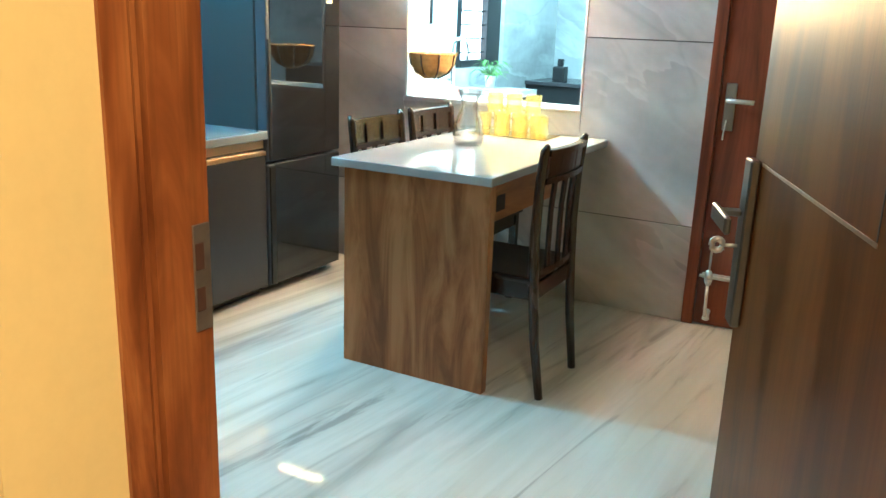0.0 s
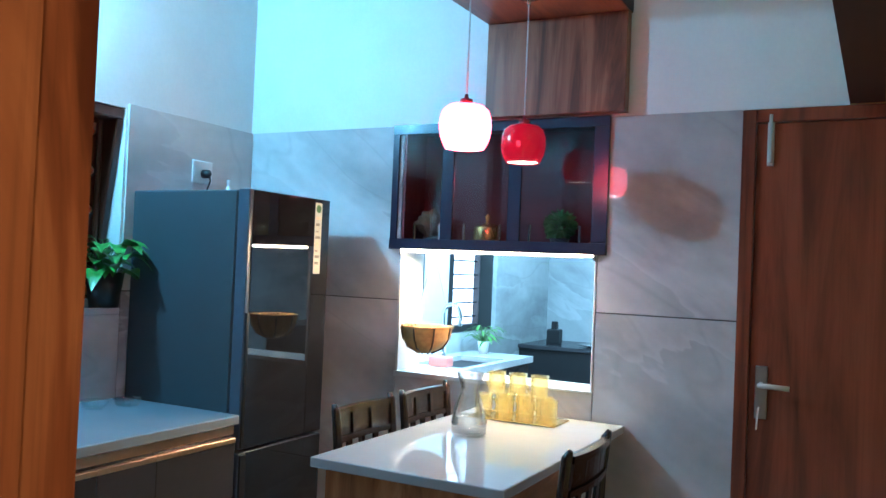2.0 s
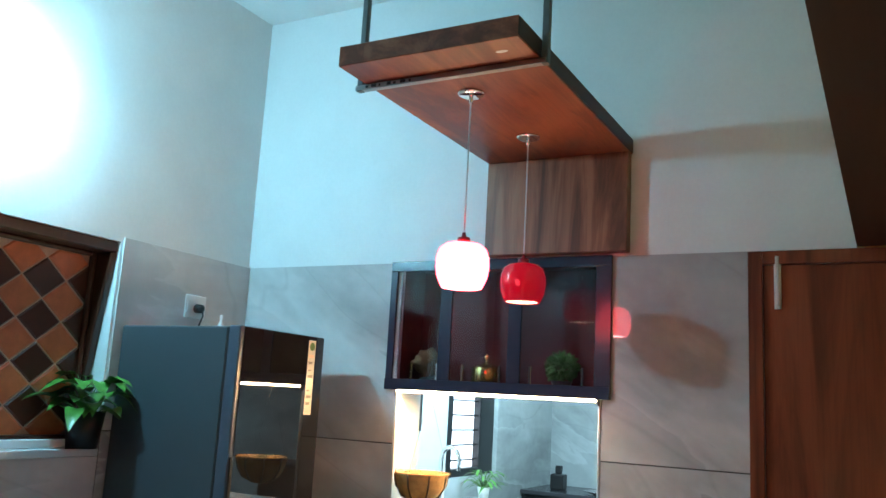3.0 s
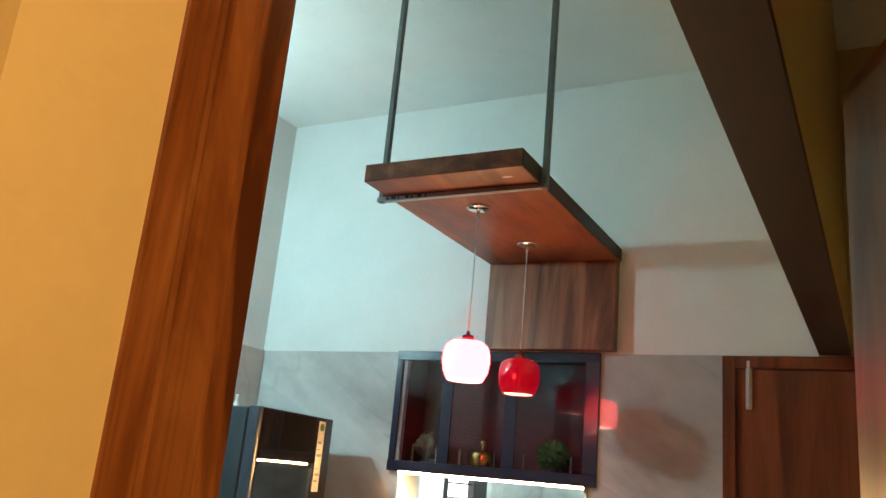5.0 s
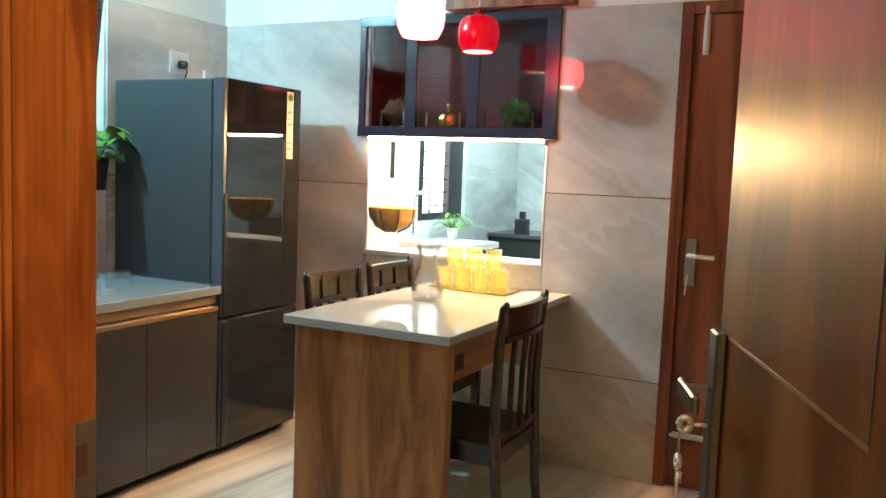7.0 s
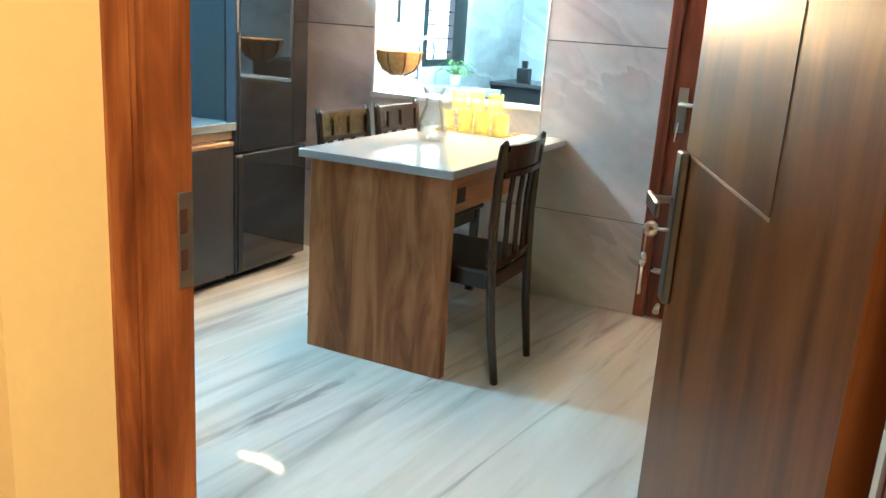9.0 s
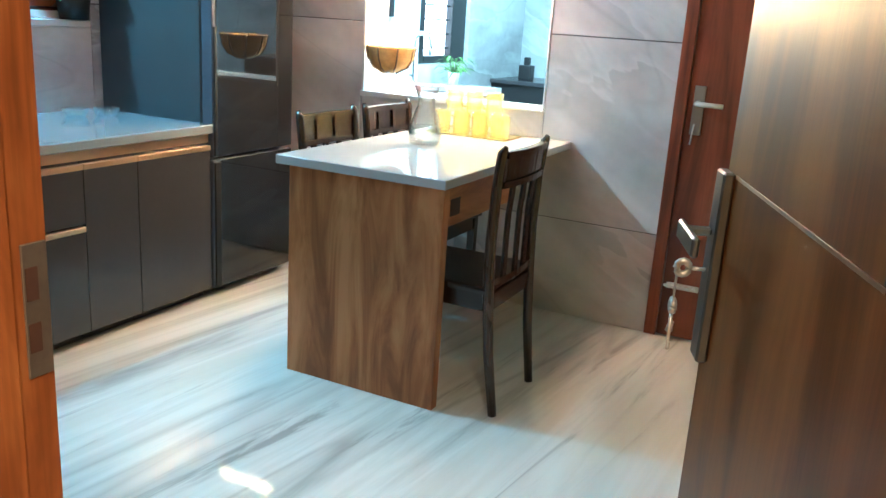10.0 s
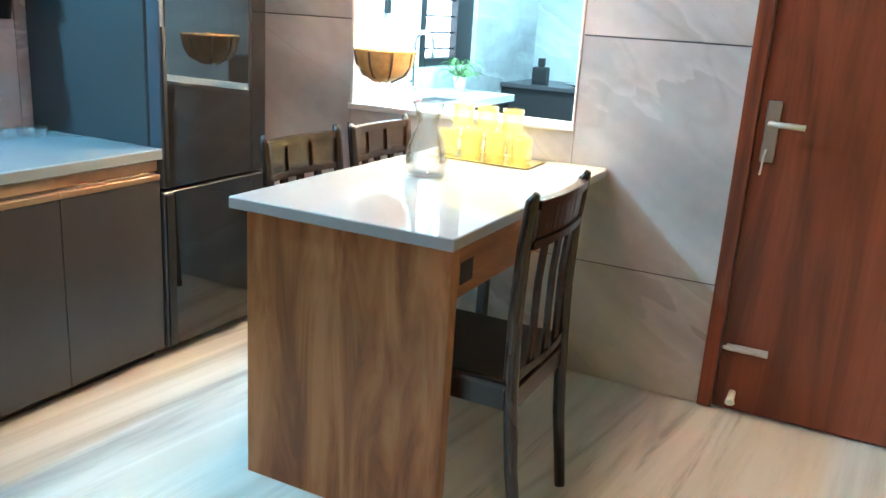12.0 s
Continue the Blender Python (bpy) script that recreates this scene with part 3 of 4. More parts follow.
# ---- dining counter ----
TX0, TX1, TY0, TZ = -1.526, -0.860, 2.407, 0.795
table = thing("peninsula_table", (-1.2, 3.0, 0), "walnut laminate table with a glossy pale grey quartz top", "table")
wbox("tabletop", (TX0, TX1, TY0, BACK - 0.001, TZ - 0.032, TZ), M_TABLETOP, table, "glossy pale grey quartz top", 0.003)
wbox("end_panel", (-1.470, -0.866, TY0 + 0.008, TY0 + 0.048, 0.0, TZ - 0.033), M_WALNUT, table, "walnut laminate end panel", 0.0015)
wbox("drawer_box", (-0.893, -0.871, TY0 + 0.049, 3.02, 0.632, TZ - 0.033), M_WALNUT_X, table)
wbox("apron", (-1.465, -1.443, TY0 + 0.049, BACK - 0.002, 0.632, TZ - 0.033), M_WALNUT_X, table)
wbox("drawer_pull", (-0.872, -0.8695, TY0 + 0.065, TY0 + 0.135, 0.665, 0.722), M_DARK, table, "dark recessed finger pull", 0)

# ---- chairs ----


def post_path(y, splay):
    return [(-0.045, y * splay, 0.0), (-0.016, y * 0.97, 0.22), (0.0, y, 0.44), (0.004, y, 0.60), (-0.002, y, 0.78), (-0.014, y * 1.02, 0.893), (-0.024, y * 1.02, 0.915)]


def chair(at, turn, label):
    c = thing("dining_chair", at, label, "chair", "chairs round the table", turn)
    w = 0.182
    for s in (-1, 1):
        part("back_post", tube(post_path(s * w, 0.92), [0.015, 0.017, 0.0185, 0.018, 0.017, 0.016, 0.008], 10), M_CHAIR, c)
        part("front_leg", tube([(0.36, s * 0.17, 0.0), (0.36, s * 0.175, 0.42)], 0.0, flat=(0.034, 0.034)), M_CHAIR, c)
        part("side_apron", box(bmesh.new(), 0.012, 0.35, s * 0.172 - 0.010, s * 0.172 + 0.010, 0.365, 0.425, 0.003), M_CHAIR, c)
    part("front_apron", box(bmesh.new(), 0.35, 0.372, -0.16, 0.16, 0.365, 0.425, 0.003), M_CHAIR, c)
    part("back_apron", box(bmesh.new(), -0.010, 0.010, -0.165, 0.165, 0.365, 0.425, 0.003), M_CHAIR, c)
    part("seat", box(bmesh.new(), -0.005, 0.395, -0.2, 0.2, 0.426, 0.452, 0.010, 2), M_CHAIR, c, "dark smooth wooden seat")

    def rail(z0, z1, depth):
        bm = bmesh.new()
        xa = lambda z: 0.004 - 0.09 * max(0.0, z - 0.66)
        steps = 8
        rows = []
        for k in range(steps + 1):
            y = -w + 0.012 + (2 * w - 0.024) * k / steps
            bow = -0.018 * (1 - (y / w) ** 2)
            rows.append([bm.verts.new((xa(z) + bow + d, y, z)) for z, d in ((z0, -depth), (z1, -depth), (z1, depth), (z0, depth))])
        for a, b in zip(rows, rows[1:]):
            for k in range(4):
                bm.faces.new((a[k], a[(k + 1) % 4], b[(k + 1) % 4], b[k]))
        bm.faces.new(rows[0][::-1])
        bm.faces.new(rows[-1])
        bmesh.ops.recalc_face_normals(bm, faces=bm.faces)
        return bm

    part("top_rail", rail(0.874, 0.897, 0.013), M_CHAIR, c)
    part("crest_panel", rail(0.798, 0.876, 0.005), M_CHAIR, c)
    part("middle_rail", rail(0.778, 0.799, 0.012), M_CHAIR, c)
    part("lower_rail", rail(0.4525, 0.474, 0.009), M_CHAIR, c)
    for y in (-0.062, 0.062):
        bow = -0.018 * (1 - (y / w) ** 2)
        part("crest_divider", tube([(-0.004 + bow, y, 0.797), (-0.012 + bow, y, 0.879)], 0.0, flat=(0.022, 0.018)), M_CHAIR, c)
    for y in (-0.088, 0.0, 0.088):
        bow = -0.018 * (1 - (y / w) ** 2)
        part("back_slat", tube([(0.004 + bow, y, 0.470), (0.004 + bow, y, 0.60), (0.003 + bow, y, 0.68), (-0.006 + bow, y, 0.785)], 0.0, flat=(0.030, 0.010)), M_CHAIR, c)
    return c


chair((-0.722, 2.668, 0), 180, "dark-stained wooden dining chair drawn slightly back from the table")
chair((-1.605, 2.858, 0), 0, "dark-stained slat-back wooden chair pushed under the table")
chair((-1.605, 3.318, 0), 0, "dark-stained slat-back wooden chair near the tiled wall")

# ---- fridge ----
RX, RY0, RY1, RZ = -2.212, 2.864, 3.412, 1.694
fr = thing("refrigerator", (-2.55, 3.15, 0), "tall two-door refrigerator with black mirror-glass doors", "refrigerator")
wbox("body", (LEFT + 0.012, RX - 0.070, RY0, RY1, 0.025, RZ - 0.004), M_FRIDGE_SIDE, fr, "slate blue metal cabinet", 0.006)
M_DOORSIDE = plain("door_edge_grey", (0.07, 0.085, 0.11), 0.3)
for z0, z1 in ((0.638, RZ), (0.040, 0.626)):
    dr = wbox("door", (RX - 0.066, RX - 0.004, RY0, RY1, z0, z1), M_DOORSIDE, fr, "fridge door with dark glass front", 0.004)
    part("glass_front", at_world(box(bmesh.new(), RX - 0.0038, RX, RY0 + (0.022 if z0 > 0.5 else 0.042), RY1 - 0.003, z0 + 0.003, z1 - 0.003, 0.001), fr.matrix_world.translation), M_FRIDGE, dr, "black mirror glass")
    part("grip", at_world(box(bmesh.new(), RX - 0.0038, RX + 0.006, RY0 + 0.003, RY0 + (0.020 if z0 > 0.5 else 0.040), z0 + 0.006, (1.19 if z0 > 0.5 else z1 - 0.01), 0.002), fr.matrix_world.translation), M_BLACK, dr, "black vertical grip strip")
for y in (RY0 + 0.05, RY1 - 0.05):
    wpart("foot", tube([(RX - 0.12, y, 0), (RX - 0.12, y, 0.026)], 0.02, 12), M_RUBBER, fr)
    wpart("foot", tube([(LEFT + 0.1, y, 0), (LEFT + 0.1, y, 0.026)], 0.02, 12), M_RUBBER, fr)
wbox("plinth", (RX - 0.09, RX - 0.07, RY0 + 0.01, RY1 - 0.01, 0.004, 0.038), M_BLACK, fr)
M_PRINT = plain("label_print", (0.22, 0.19, 0.15), 0.5)
M_STICKER = plain("cream_sticker", (0.55, 0.52, 0.42), 0.4, mottle=0.05)
st = wbox("energy_label", (RX, RX + 0.0008, 3.300, 3.350, 1.355, 1.675), M_STICKER, fr, "cream printed energy label", 0)
for k in range(9):
    z = 1.368 + 0.029 * k
    part("print_bar", at_world(boxes((RX + 0.0008, RX + 0.0012, 3.307, 3.307 + 0.034 * (0.6 + 0.4 * ((k * 7) % 3) / 2), z, z + (0.012 if k % 3 else 0.006))), fr.matrix_world.translation), M_PRINT if k % 4 else M_GOLD, st)
part("print_fan", at_world(tube([(RX + 0.0006, 3.325, 1.648), (RX + 0.0014, 3.325, 1.648)], 0.018, 20), fr.matrix_world.translation), M_MOSS, st)

# socket above the fridge
sk = thing("wall_socket", (LEFT + 0.01, 3.283, 1.845), "white wall socket with a black plug and cable", "socket")
wbox("plate", (LEFT + 0.010, LEFT + 0.018, 3.203, 3.338, 1.764, 1.874), M_WHITE, sk, bevel=0.004)
wpart("plug", tube([(LEFT + 0.018, 3.278, 1.812), (LEFT + 0.05, 3.278, 1.81), (LEFT + 0.06, 3.278, 1.804)], [0.022, 0.020, 0.008], 14), M_BLACK, sk, "black plug")
wpart("cable", tube([(LEFT + 0.055, 3.278, 1.806), (LEFT + 0.062, 3.278, 1.776), (LEFT + 0.045, 3.274, 1.73), (LEFT + 0.03, 3.268, RZ - 0.002)], 0.004, 6), M_BLACK, sk, "black cable")
wbox("switch", (LEFT + 0.018, LEFT + 0.022, 3.213, 3.238, 1.794, 1.844), M_WHITE, sk, bevel=0.002)
bt = thing("small_bottle", (LEFT + 0.10, 3.362, RZ - 0.004), "small white bottle on top of the refrigerator", "bottle")
part("bottle_body", lathe([(0.001, 0), (0.014, 0), (0.014, 0.055), (0.007, 0.07), (0.007, 0.078)], 16), M_WHITE, bt)
part("cap", lathe([(0.008, 0.078), (0.008, 0.1), (0.001, 0.102)], 16), M_WHITE, bt)

# ---- kitchen counter ----
KX, KY0, KY1, KZ = -2.220, 0.60, 2.856, 0.783
setting("worktop", box(bmesh.new(), LEFT + 0.011, KX + 0.012, KY0, KY1, 0.745, KZ, 0.004), M_WORKTOP, "pale grey polished quartz kitchen worktop", "worktop")
UNITS = ((2.4425, 2.850, "door"), (2.187, 2.4415, "door"), (1.40, 2.186, "drawers"), (0.62, 1.399, "drawers"))
for y0, y1, kind in UNITS:
    u = thing("base_cabinet", (-2.57, (y0 + y1) / 2, 0), "dark grey laminate base cabinet with a rose-gold grip profile", "cabinet", "kitchen base cabinets")
    wbox("carcass", (LEFT + 0.011, KX - 0.021, y0, y1, 0.06, 0.744), M_CABINET, u)
    wbox("toe_kick", (KX - 0.07, KX - 0.055, y0, y1, 0.0, 0.06), M_BLACK, u)
    spans = ((0.045, 0.672),) if kind == "door" else ((0.045, 0.440), (0.470, 0.672))
    for z0, z1 in spans:
        f = wbox("front" if kind == "door" else "drawer_front", (KX - 0.019, KX, y0 + 0.0007, y1 - 0.0007, z0, z1), M_CABINET, u, bevel=0.0015)
        part("grip_profile", at_world(boxes((KX - 0.019, KX + 0.004, y0 + 0.0007, y1 - 0.0007, z1 + 0.0005, z1 + 0.021), bevel=0.002), u.matrix_world.translation), M_GOLD, f, "rose-gold metal grip profile")
    wbox("shadow_rail", (KX - 0.018, KX - 0.012, y0, y1, 0.705, 0.744), M_GOLD, u, "rose-gold back of the grip channel", 0)
M_GLASS = thin_glass("clear_glass", (0.95, 0.97, 0.97), 0.03)
JAR = [(0.001, 0.0), (0.034, 0.0), (0.046, 0.010), (0.054, 0.032), (0.056, 0.036), (0.053, 0.036), (0.043, 0.013), (0.034, 0.005), (0.001, 0.005)]
for x, y in ((-2.67, 2.70), (-2.72, 2.58)):
    j = thing("glass_bowl", (x, y, KZ), "small clear glass bowl on the worktop", "bowl", "glass bowls on the worktop")
    part("glass", lathe(JAR, 24), M_GLASS, j)

# ---- left window with chequered shutter, and its plant ----
M_WINWOOD = wood("dark_window_wood", (0.038, 0.012, 0.007), (0.070, 0.024, 0.013), (0.10, 0.038, 0.02), "z", 0.3)
M_ORANGE = plain("terracotta_pane", (0.58, 0.165, 0.065), 0.3, mottle=0.25, grain=20)
M_CHOC = plain("chocolate_pane", (0.062, 0.018, 0.009), 0.3, mottle=0.2, grain=20)
M_LEAD = plain("pale_lead_line", (0.55, 0.36, 0.26), 0.4, mottle=0.2)
w1 = tagged(thing("window_1", (LEFT, 2.2, WZ1), "wooden window filled with terracotta and brown diamond panes", "window"), kind="structure")
WX = LEFT - 0.10
for b in ((WX - 0.05, WX + 0.03, WY0 + 0.001, WY0 + 0.055, WZ0 + 0.02, WZ1 - 0.002), (WX - 0.05, LEFT - 0.006, WY0 + 0.055, WY1 - 0.001, WZ1 - 0.050, WZ1 - 0.002),
          (WX - 0.05, WX + 0.03, WY0 + 0.055, WY1 - 0.055, WZ0 + 0.02, WZ0 + 0.06)):
    wbox("window_frame", b, M_WINWOOD, w1, bevel=0.006)
# the jamb post tapers back towards the sill
post = box(bmesh.new(), WX - 0.05, LEFT - 0.006, WY1 - 0.038, WY1 - 0.001, WZ0 + 0.014, WZ1 - 0.0505)
for v in post.verts:
    if v.co.x > WX and v.co.z < WZ0 + 0.1:
        v.co.x -= 0.115
bmesh.ops.bevel(post, geom=list(post.edges), offset=0.005, segments=1, affect="EDGES")
wpart("window_frame", post, M_WINWOOD, w1)
for b in ((WX - 0.012, WX + 0.014, WY1 - 0.060, WY1 - 0.0385, WZ0 + 0.06, WZ1 - 0.0505), (WX - 0.012, WX + 0.014, WY0 + 0.055, WY1 - 0.0605, WZ1 - 0.072, WZ1 - 0.0505)):
    wbox("inner_bead", b, M_WINWOOD, w1, bevel=0.008)
wbox("bottom_track", (WX + 0.031, WX + 0.06, WY0 + 0.05, WY1 - 0.05, WZ0 + 0.013, WZ0 + 0.045), M_WHITE, w1, "pale sliding track")
wbox("backing", (WX - 0.03, WX - 0.015, WY0 + 0.055, WY1 - 0.055, WZ0 + 0.06, WZ1 - 0.051), M_LEAD, w1)
setting("window_sill", box(bmesh.new(), LEFT - 0.22, LEFT + 0.025, WY0 - 0.02, WY1, WZ0 - 0.02, WZ0 + 0.012, 0.004), M_QUARTZ, "pale stone window sill", "sill")
HY, HZ = 0.1025, 0.086
dia = bmesh.new()
vs = [dia.verts.new(p) for p in ((0, -HY + 0.004, 0), (0, 0, -HZ + 0.004), (0, HY - 0.004, 0), (0, 0, HZ - 0.004))]
vs2 = [dia.verts.new(p.co * 0.9 + Vector((0.006, 0, 0))) for p in vs]
dia.faces.new(vs2)
for k in range(4):
    dia.faces.new((vs[k], vs[(k + 1) % 4], vs2[(k + 1) % 4], vs2[k]))
bmesh.ops.recalc_face_normals(dia, faces=dia.faces)
dm = {}
for key, mat in (("o", M_ORANGE), ("c", M_CHOC)):
    me = bpy.data.meshes.new("diamond_pane")
    dia.to_mesh(me)
    me.materials.append(mat)
    dm[key] = me
dia.free()
DY, DZ = 2.655, 1.766
for i in range(-16, 6):
    for k in range(-8, 9):
        if (i + k) % 2:
            continue
        y, z = DY + i * HY, DZ + k * HZ
        if not (WY0 + 0.05 < y < WY1 - 0.05 and WZ0 + 0.05 < z < WZ1 - 0.04):
            continue
        ob = new("diamond_pane", dm["o" if i % 2 == 0 else "c"])
        ob.parent = w1
        ob.location = Vector((WX - 0.015, y, z)) - w1.matrix_world.translation

M_LEAFG = plain("glossy_green_leaf", (0.07, 0.22, 0.03), 0.35, mottle=0.35, grain=12)
M_STEM = plain("green_stem", (0.10, 0.20, 0.05), 0.5)


def leaf(bm, base, way, length, width, droop):
    """A heart-shaped leaf, folded along its midrib and drooping to the tip."""
    way = Vector(way).normalized()
    side = way.cross(Vector((0, 0, 1))).normalized()
    rows = []
    for t, w in ((0, 0.05), (0.12, 0.75), (0.35, 1.0), (0.65, 0.7), (0.88, 0.25), (1.0, 0.0)):
        c = Vector(base) + way * length * t - Vector((0, 0, droop * length * t * t))
        fold = Vector((0, 0, 0.16 * width * w))
        rows.append([bm.verts.new(c - side * width / 2 * w + fold), bm.verts.new(c), bm.verts.new(c + side * width / 2 * w + fold)])
    for a, b in zip(rows, rows[1:]):
        for k in range(2):
            bm.faces.new((a[k], a[k + 1], b[k + 1], b[k])).smooth = True


def potted_plant(at, radius, height, spread, count, seed, size, label, pot_mat, broad=0.62):
    p = thing("potted_plant", at, label, "plant")
    part("pot", lathe([(0.001, 0), (radius * 0.75, 0), (radius, height), (radius * 0.9, height), (radius * 0.85, height * 0.85), (0.001, height * 0.85)], 24), pot_mat, p)
    r = random.Random(seed)
    for k in range(count):
        a = k * 2.4 + r.uniform(-0.3, 0.3)
        reach = spread * r.uniform(0.35, 1.0)
        up = height * 0.85 + spread * r.uniform(0.2, 1.25)
        tip = Vector((math.cos(a) * reach, math.sin(a) * reach, up))
        part("stalk", tube([(0, 0, height * 0.8), tip * 0.5 + Vector((0, 0, up * 0.35)), tip], 0.002, 5), M_STEM, p)
        lb = bmesh.new()
        leaf(lb, tip, (math.cos(a + r.uniform(-0.5, 0.5)), math.sin(a + r.uniform(-0.5, 0.5)), r.uniform(-0.2, 0.5)), size * r.uniform(0.7, 1.15), size * broad, r.uniform(0.2, 0.8))
        part("leaf", lb, M_LEAFG, p)
    return p


potted_plant((LEFT - 0.01, 2.75, WZ0 + 0.012), 0.080, 0.15, 0.135, 56, 5, 0.125, "leafy green plant in a dark pot on the window sill", M_BLACK)

# ---- things on the table ----
jug = thing("glass_carafe", (-1.275, 3.03, TZ), "clear glass carafe with a narrow neck, half full of water", "carafe")
CAR = [(0.001, 0.0), (0.056, 0.0), (0.064, 0.010), (0.066, 0.05), (0.058, 0.10), (0.036, 0.155), (0.034, 0.18), (0.050, 0.225), (0.052, 0.232), (0.048, 0.232),
       (0.046, 0.225), (0.030, 0.181), (0.032, 0.153), (0.054, 0.098), (0.062, 0.05), (0.060, 0.014), (0.001, 0.008)]
part("glass", lathe(CAR, 36), thin_glass("carafe_glass", (0.95, 0.96, 0.96), 0.02, edge=0.42), jug)
part("water", lathe([(0.001, 0.0095), (0.0585, 0.0145), (0.0605, 0.05), (0.057, 0.075), (0.001, 0.075)], 36), thin_glass("water", (0.93, 0.97, 0.98), 0.02), jug, "clear water")
M_AMBER = thin_glass("amber_glass", (1.0, 0.95, 0.74), 0.12, (1.0, 0.87, 0.45))
MUG = [(0.001, 0.0), (0.030, 0.0), (0.036, 0.008), (0.037, 0.08), (0.038, 0.092), (0.035, 0.092), (0.034, 0.08), (0.032, 0.014), (0.001, 0.010)]
rack = thing("mug_tray", (-1.265, 3.46, TZ), "thin gold wire tray holding the amber mugs", "tray")
wpart("tray", boxes((-1.455, -1.070, 3.375, 3.56, TZ, TZ + 0.006), bevel=0.002), M_BRASS, rack)
first = None
mr = random.Random(12)
for row, (y, z, cols) in enumerate(((3.425, 0.006, 4), (3.515, 0.006, 3), (3.45, 0.098, 3))):
    for k in range(cols):
        at = (-1.400 + 0.096 * k + (0.048 if row > 0 else 0.0) + mr.uniform(-0.006, 0.006), y + mr.uniform(-0.005, 0.005), TZ + z)
        turn = (37 * k + 80 * row) % 360
        if first is None:
            first = thing("amber_glass_mug", at, "amber glass mug with a loop handle", "mug", "amber mugs on the table", turn)
            mg = part("cup", lathe(MUG, 24), M_AMBER, first)
            part("handle", tube([(0.034, 0, 0.072), (0.052, 0, 0.070), (0.060, 0, 0.05), (0.052, 0, 0.026), (0.034, 0, 0.022)], 0.005, 8), M_AMBER, first)
        else:
            copy_thing(first, pose(*at, 0, 0, turn))

# hanging coconut-fibre basket before the hatch
M_COIR = plain("coconut_fibre", (0.46, 0.24, 0.075), 0.75, mottle=0.4, grain=35, bump=0.8)
bk = thing("hanging_basket", (-1.772, BACK - 0.045, CZ0 + 0.002), "brown coconut-fibre hanging basket with a wooden rim", "basket")
BZ = 1.135 - (CZ0 + 0.002)
bm = lathe([(0.001, -0.118), (0.045, -0.112), (0.085, -0.088), (0.108, -0.05), (0.118, -0.004), (0.122, 0.004), (0.112, 0.006), (0.105, -0.01), (0.09, -0.06), (0.001, -0.10)], 36)
for v in bm.verts:
    v.co *= 1 + 0.05 * noise.noise(v.co * 22) + 0.06 * noise.noise(v.co * 11)
part("bowl", bm, M_COIR, bk, at=(0, 0, BZ))
rim = bmesh.new()
fr2 = random.Random(3)
for k in range(420):
    a, r0 = fr2.uniform(0, 2 * math.pi), fr2.uniform(0.104, 0.122)
    p = Vector((r0 * math.cos(a), r0 * math.sin(a), fr2.uniform(-0.006, 0.004)))
    d = Vector((fr2.gauss(0, 1), fr2.gauss(0, 1), fr2.uniform(0.1, 1.2))).normalized() * fr2.uniform(0.008, 0.022)
    w = d.cross(Vector((0.3, 0.5, 0.8))).normalized() * 0.0013
    rim.faces.new([rim.verts.new(q) for q in (p - w, p + w, p + d)])
part("fibre_rim", rim, M_COIR, bk, "frayed coconut fibre rim", at=(0, 0, BZ))
M_DARKRIB = plain("dark_cane", (0.10, 0.045, 0.018), 0.6)
for k in range(8):
    a = k * math.pi / 4
    pr = ((0.03, -0.118), (0.087, -0.09), (0.111, -0.05), (0.121, 0.0))
    part("rib", tube([(r * math.cos(a), r * math.sin(a), z) for r, z in pr], 0.004, 6), M_DARKRIB, bk, at=(0, 0, BZ))
for k in range(3):
    a = k * 2.094 + 0.5
    part("cord", tube([(0.112 * math.cos(a), 0.112 * math.sin(a) * 0.95, BZ), (0.0, 0.035, -0.002)], 0.0004, 4), M_DARKRIB, bk)

# ---- utility room things ----
uc = thing("sink_counter", (-2.17, 4.6, 0), "white-topped counter with a dark inset sink", "counter")
wpart("cabinet", boxes((UX + 0.001, -1.97, BACK + 0.21, 5.34, 0, 0.815), bevel=0.002), M_CABINET, uc)
wpart("top", boxes((UX + 0.001, -1.945, BACK + 0.21, 4.42, 0.816, 0.855), (UX + 0.001, -1.945, 5.02, 5.36, 0.816, 0.855), (UX + 0.001, -2.30, 4.42, 5.02, 0.816, 0.855), (-2.0, -1.945, 4.42, 5.02, 0.816, 0.855)), M_QUARTZ, uc, "white stone top")
wpart("sink", boxes((-2.30, -2.0, 4.42, 5.02, 0.8165, 0.825)), M_RUBBER, uc, "dark sink bowl")
fc = thing("kitchen_tap", (-2.325, 4.80, 0.855), "tall chrome swan-neck kitchen tap", "tap")
part("spout", tube([(0, 0, 0)] + [(0, 0, 0.26)] + [(0.058 - 0.058 * math.cos(a), 0.0, 0.26 + 0.07 * math.sin(a)) for a in [k * math.pi / 8 for k in range(1, 9)]] + [(0.116, 0, 0.20)], 0.013, 10), M_CHROME, fc)
part("base", lathe([(0.026, 0), (0.026, 0.02), (0.016, 0.04)], 16, True), M_CHROME, fc)
part("lever", tube([(0, 0, 0.06), (0.0, -0.05, 0.075)], 0.007, 8), M_CHROME, fc)
M_PINK = plain("pink_plastic", (0.75, 0.28, 0.25), 0.4)
sp = thing("soap_caddy", (-2.12, 4.40, 0.855), "pink plastic soap caddy beside the sink", "caddy")
part("box", box(bmesh.new(), -0.06, 0.06, -0.04, 0.04, 0, 0.055, 0.012, 2), M_PINK, sp)
potted_plant((-2.255, 5.25, 0.855), 0.040, 0.08, 0.095, 40, 11, 0.085, "small spiky green plant in a pale pot on the counter", M_WHITE, 0.2)
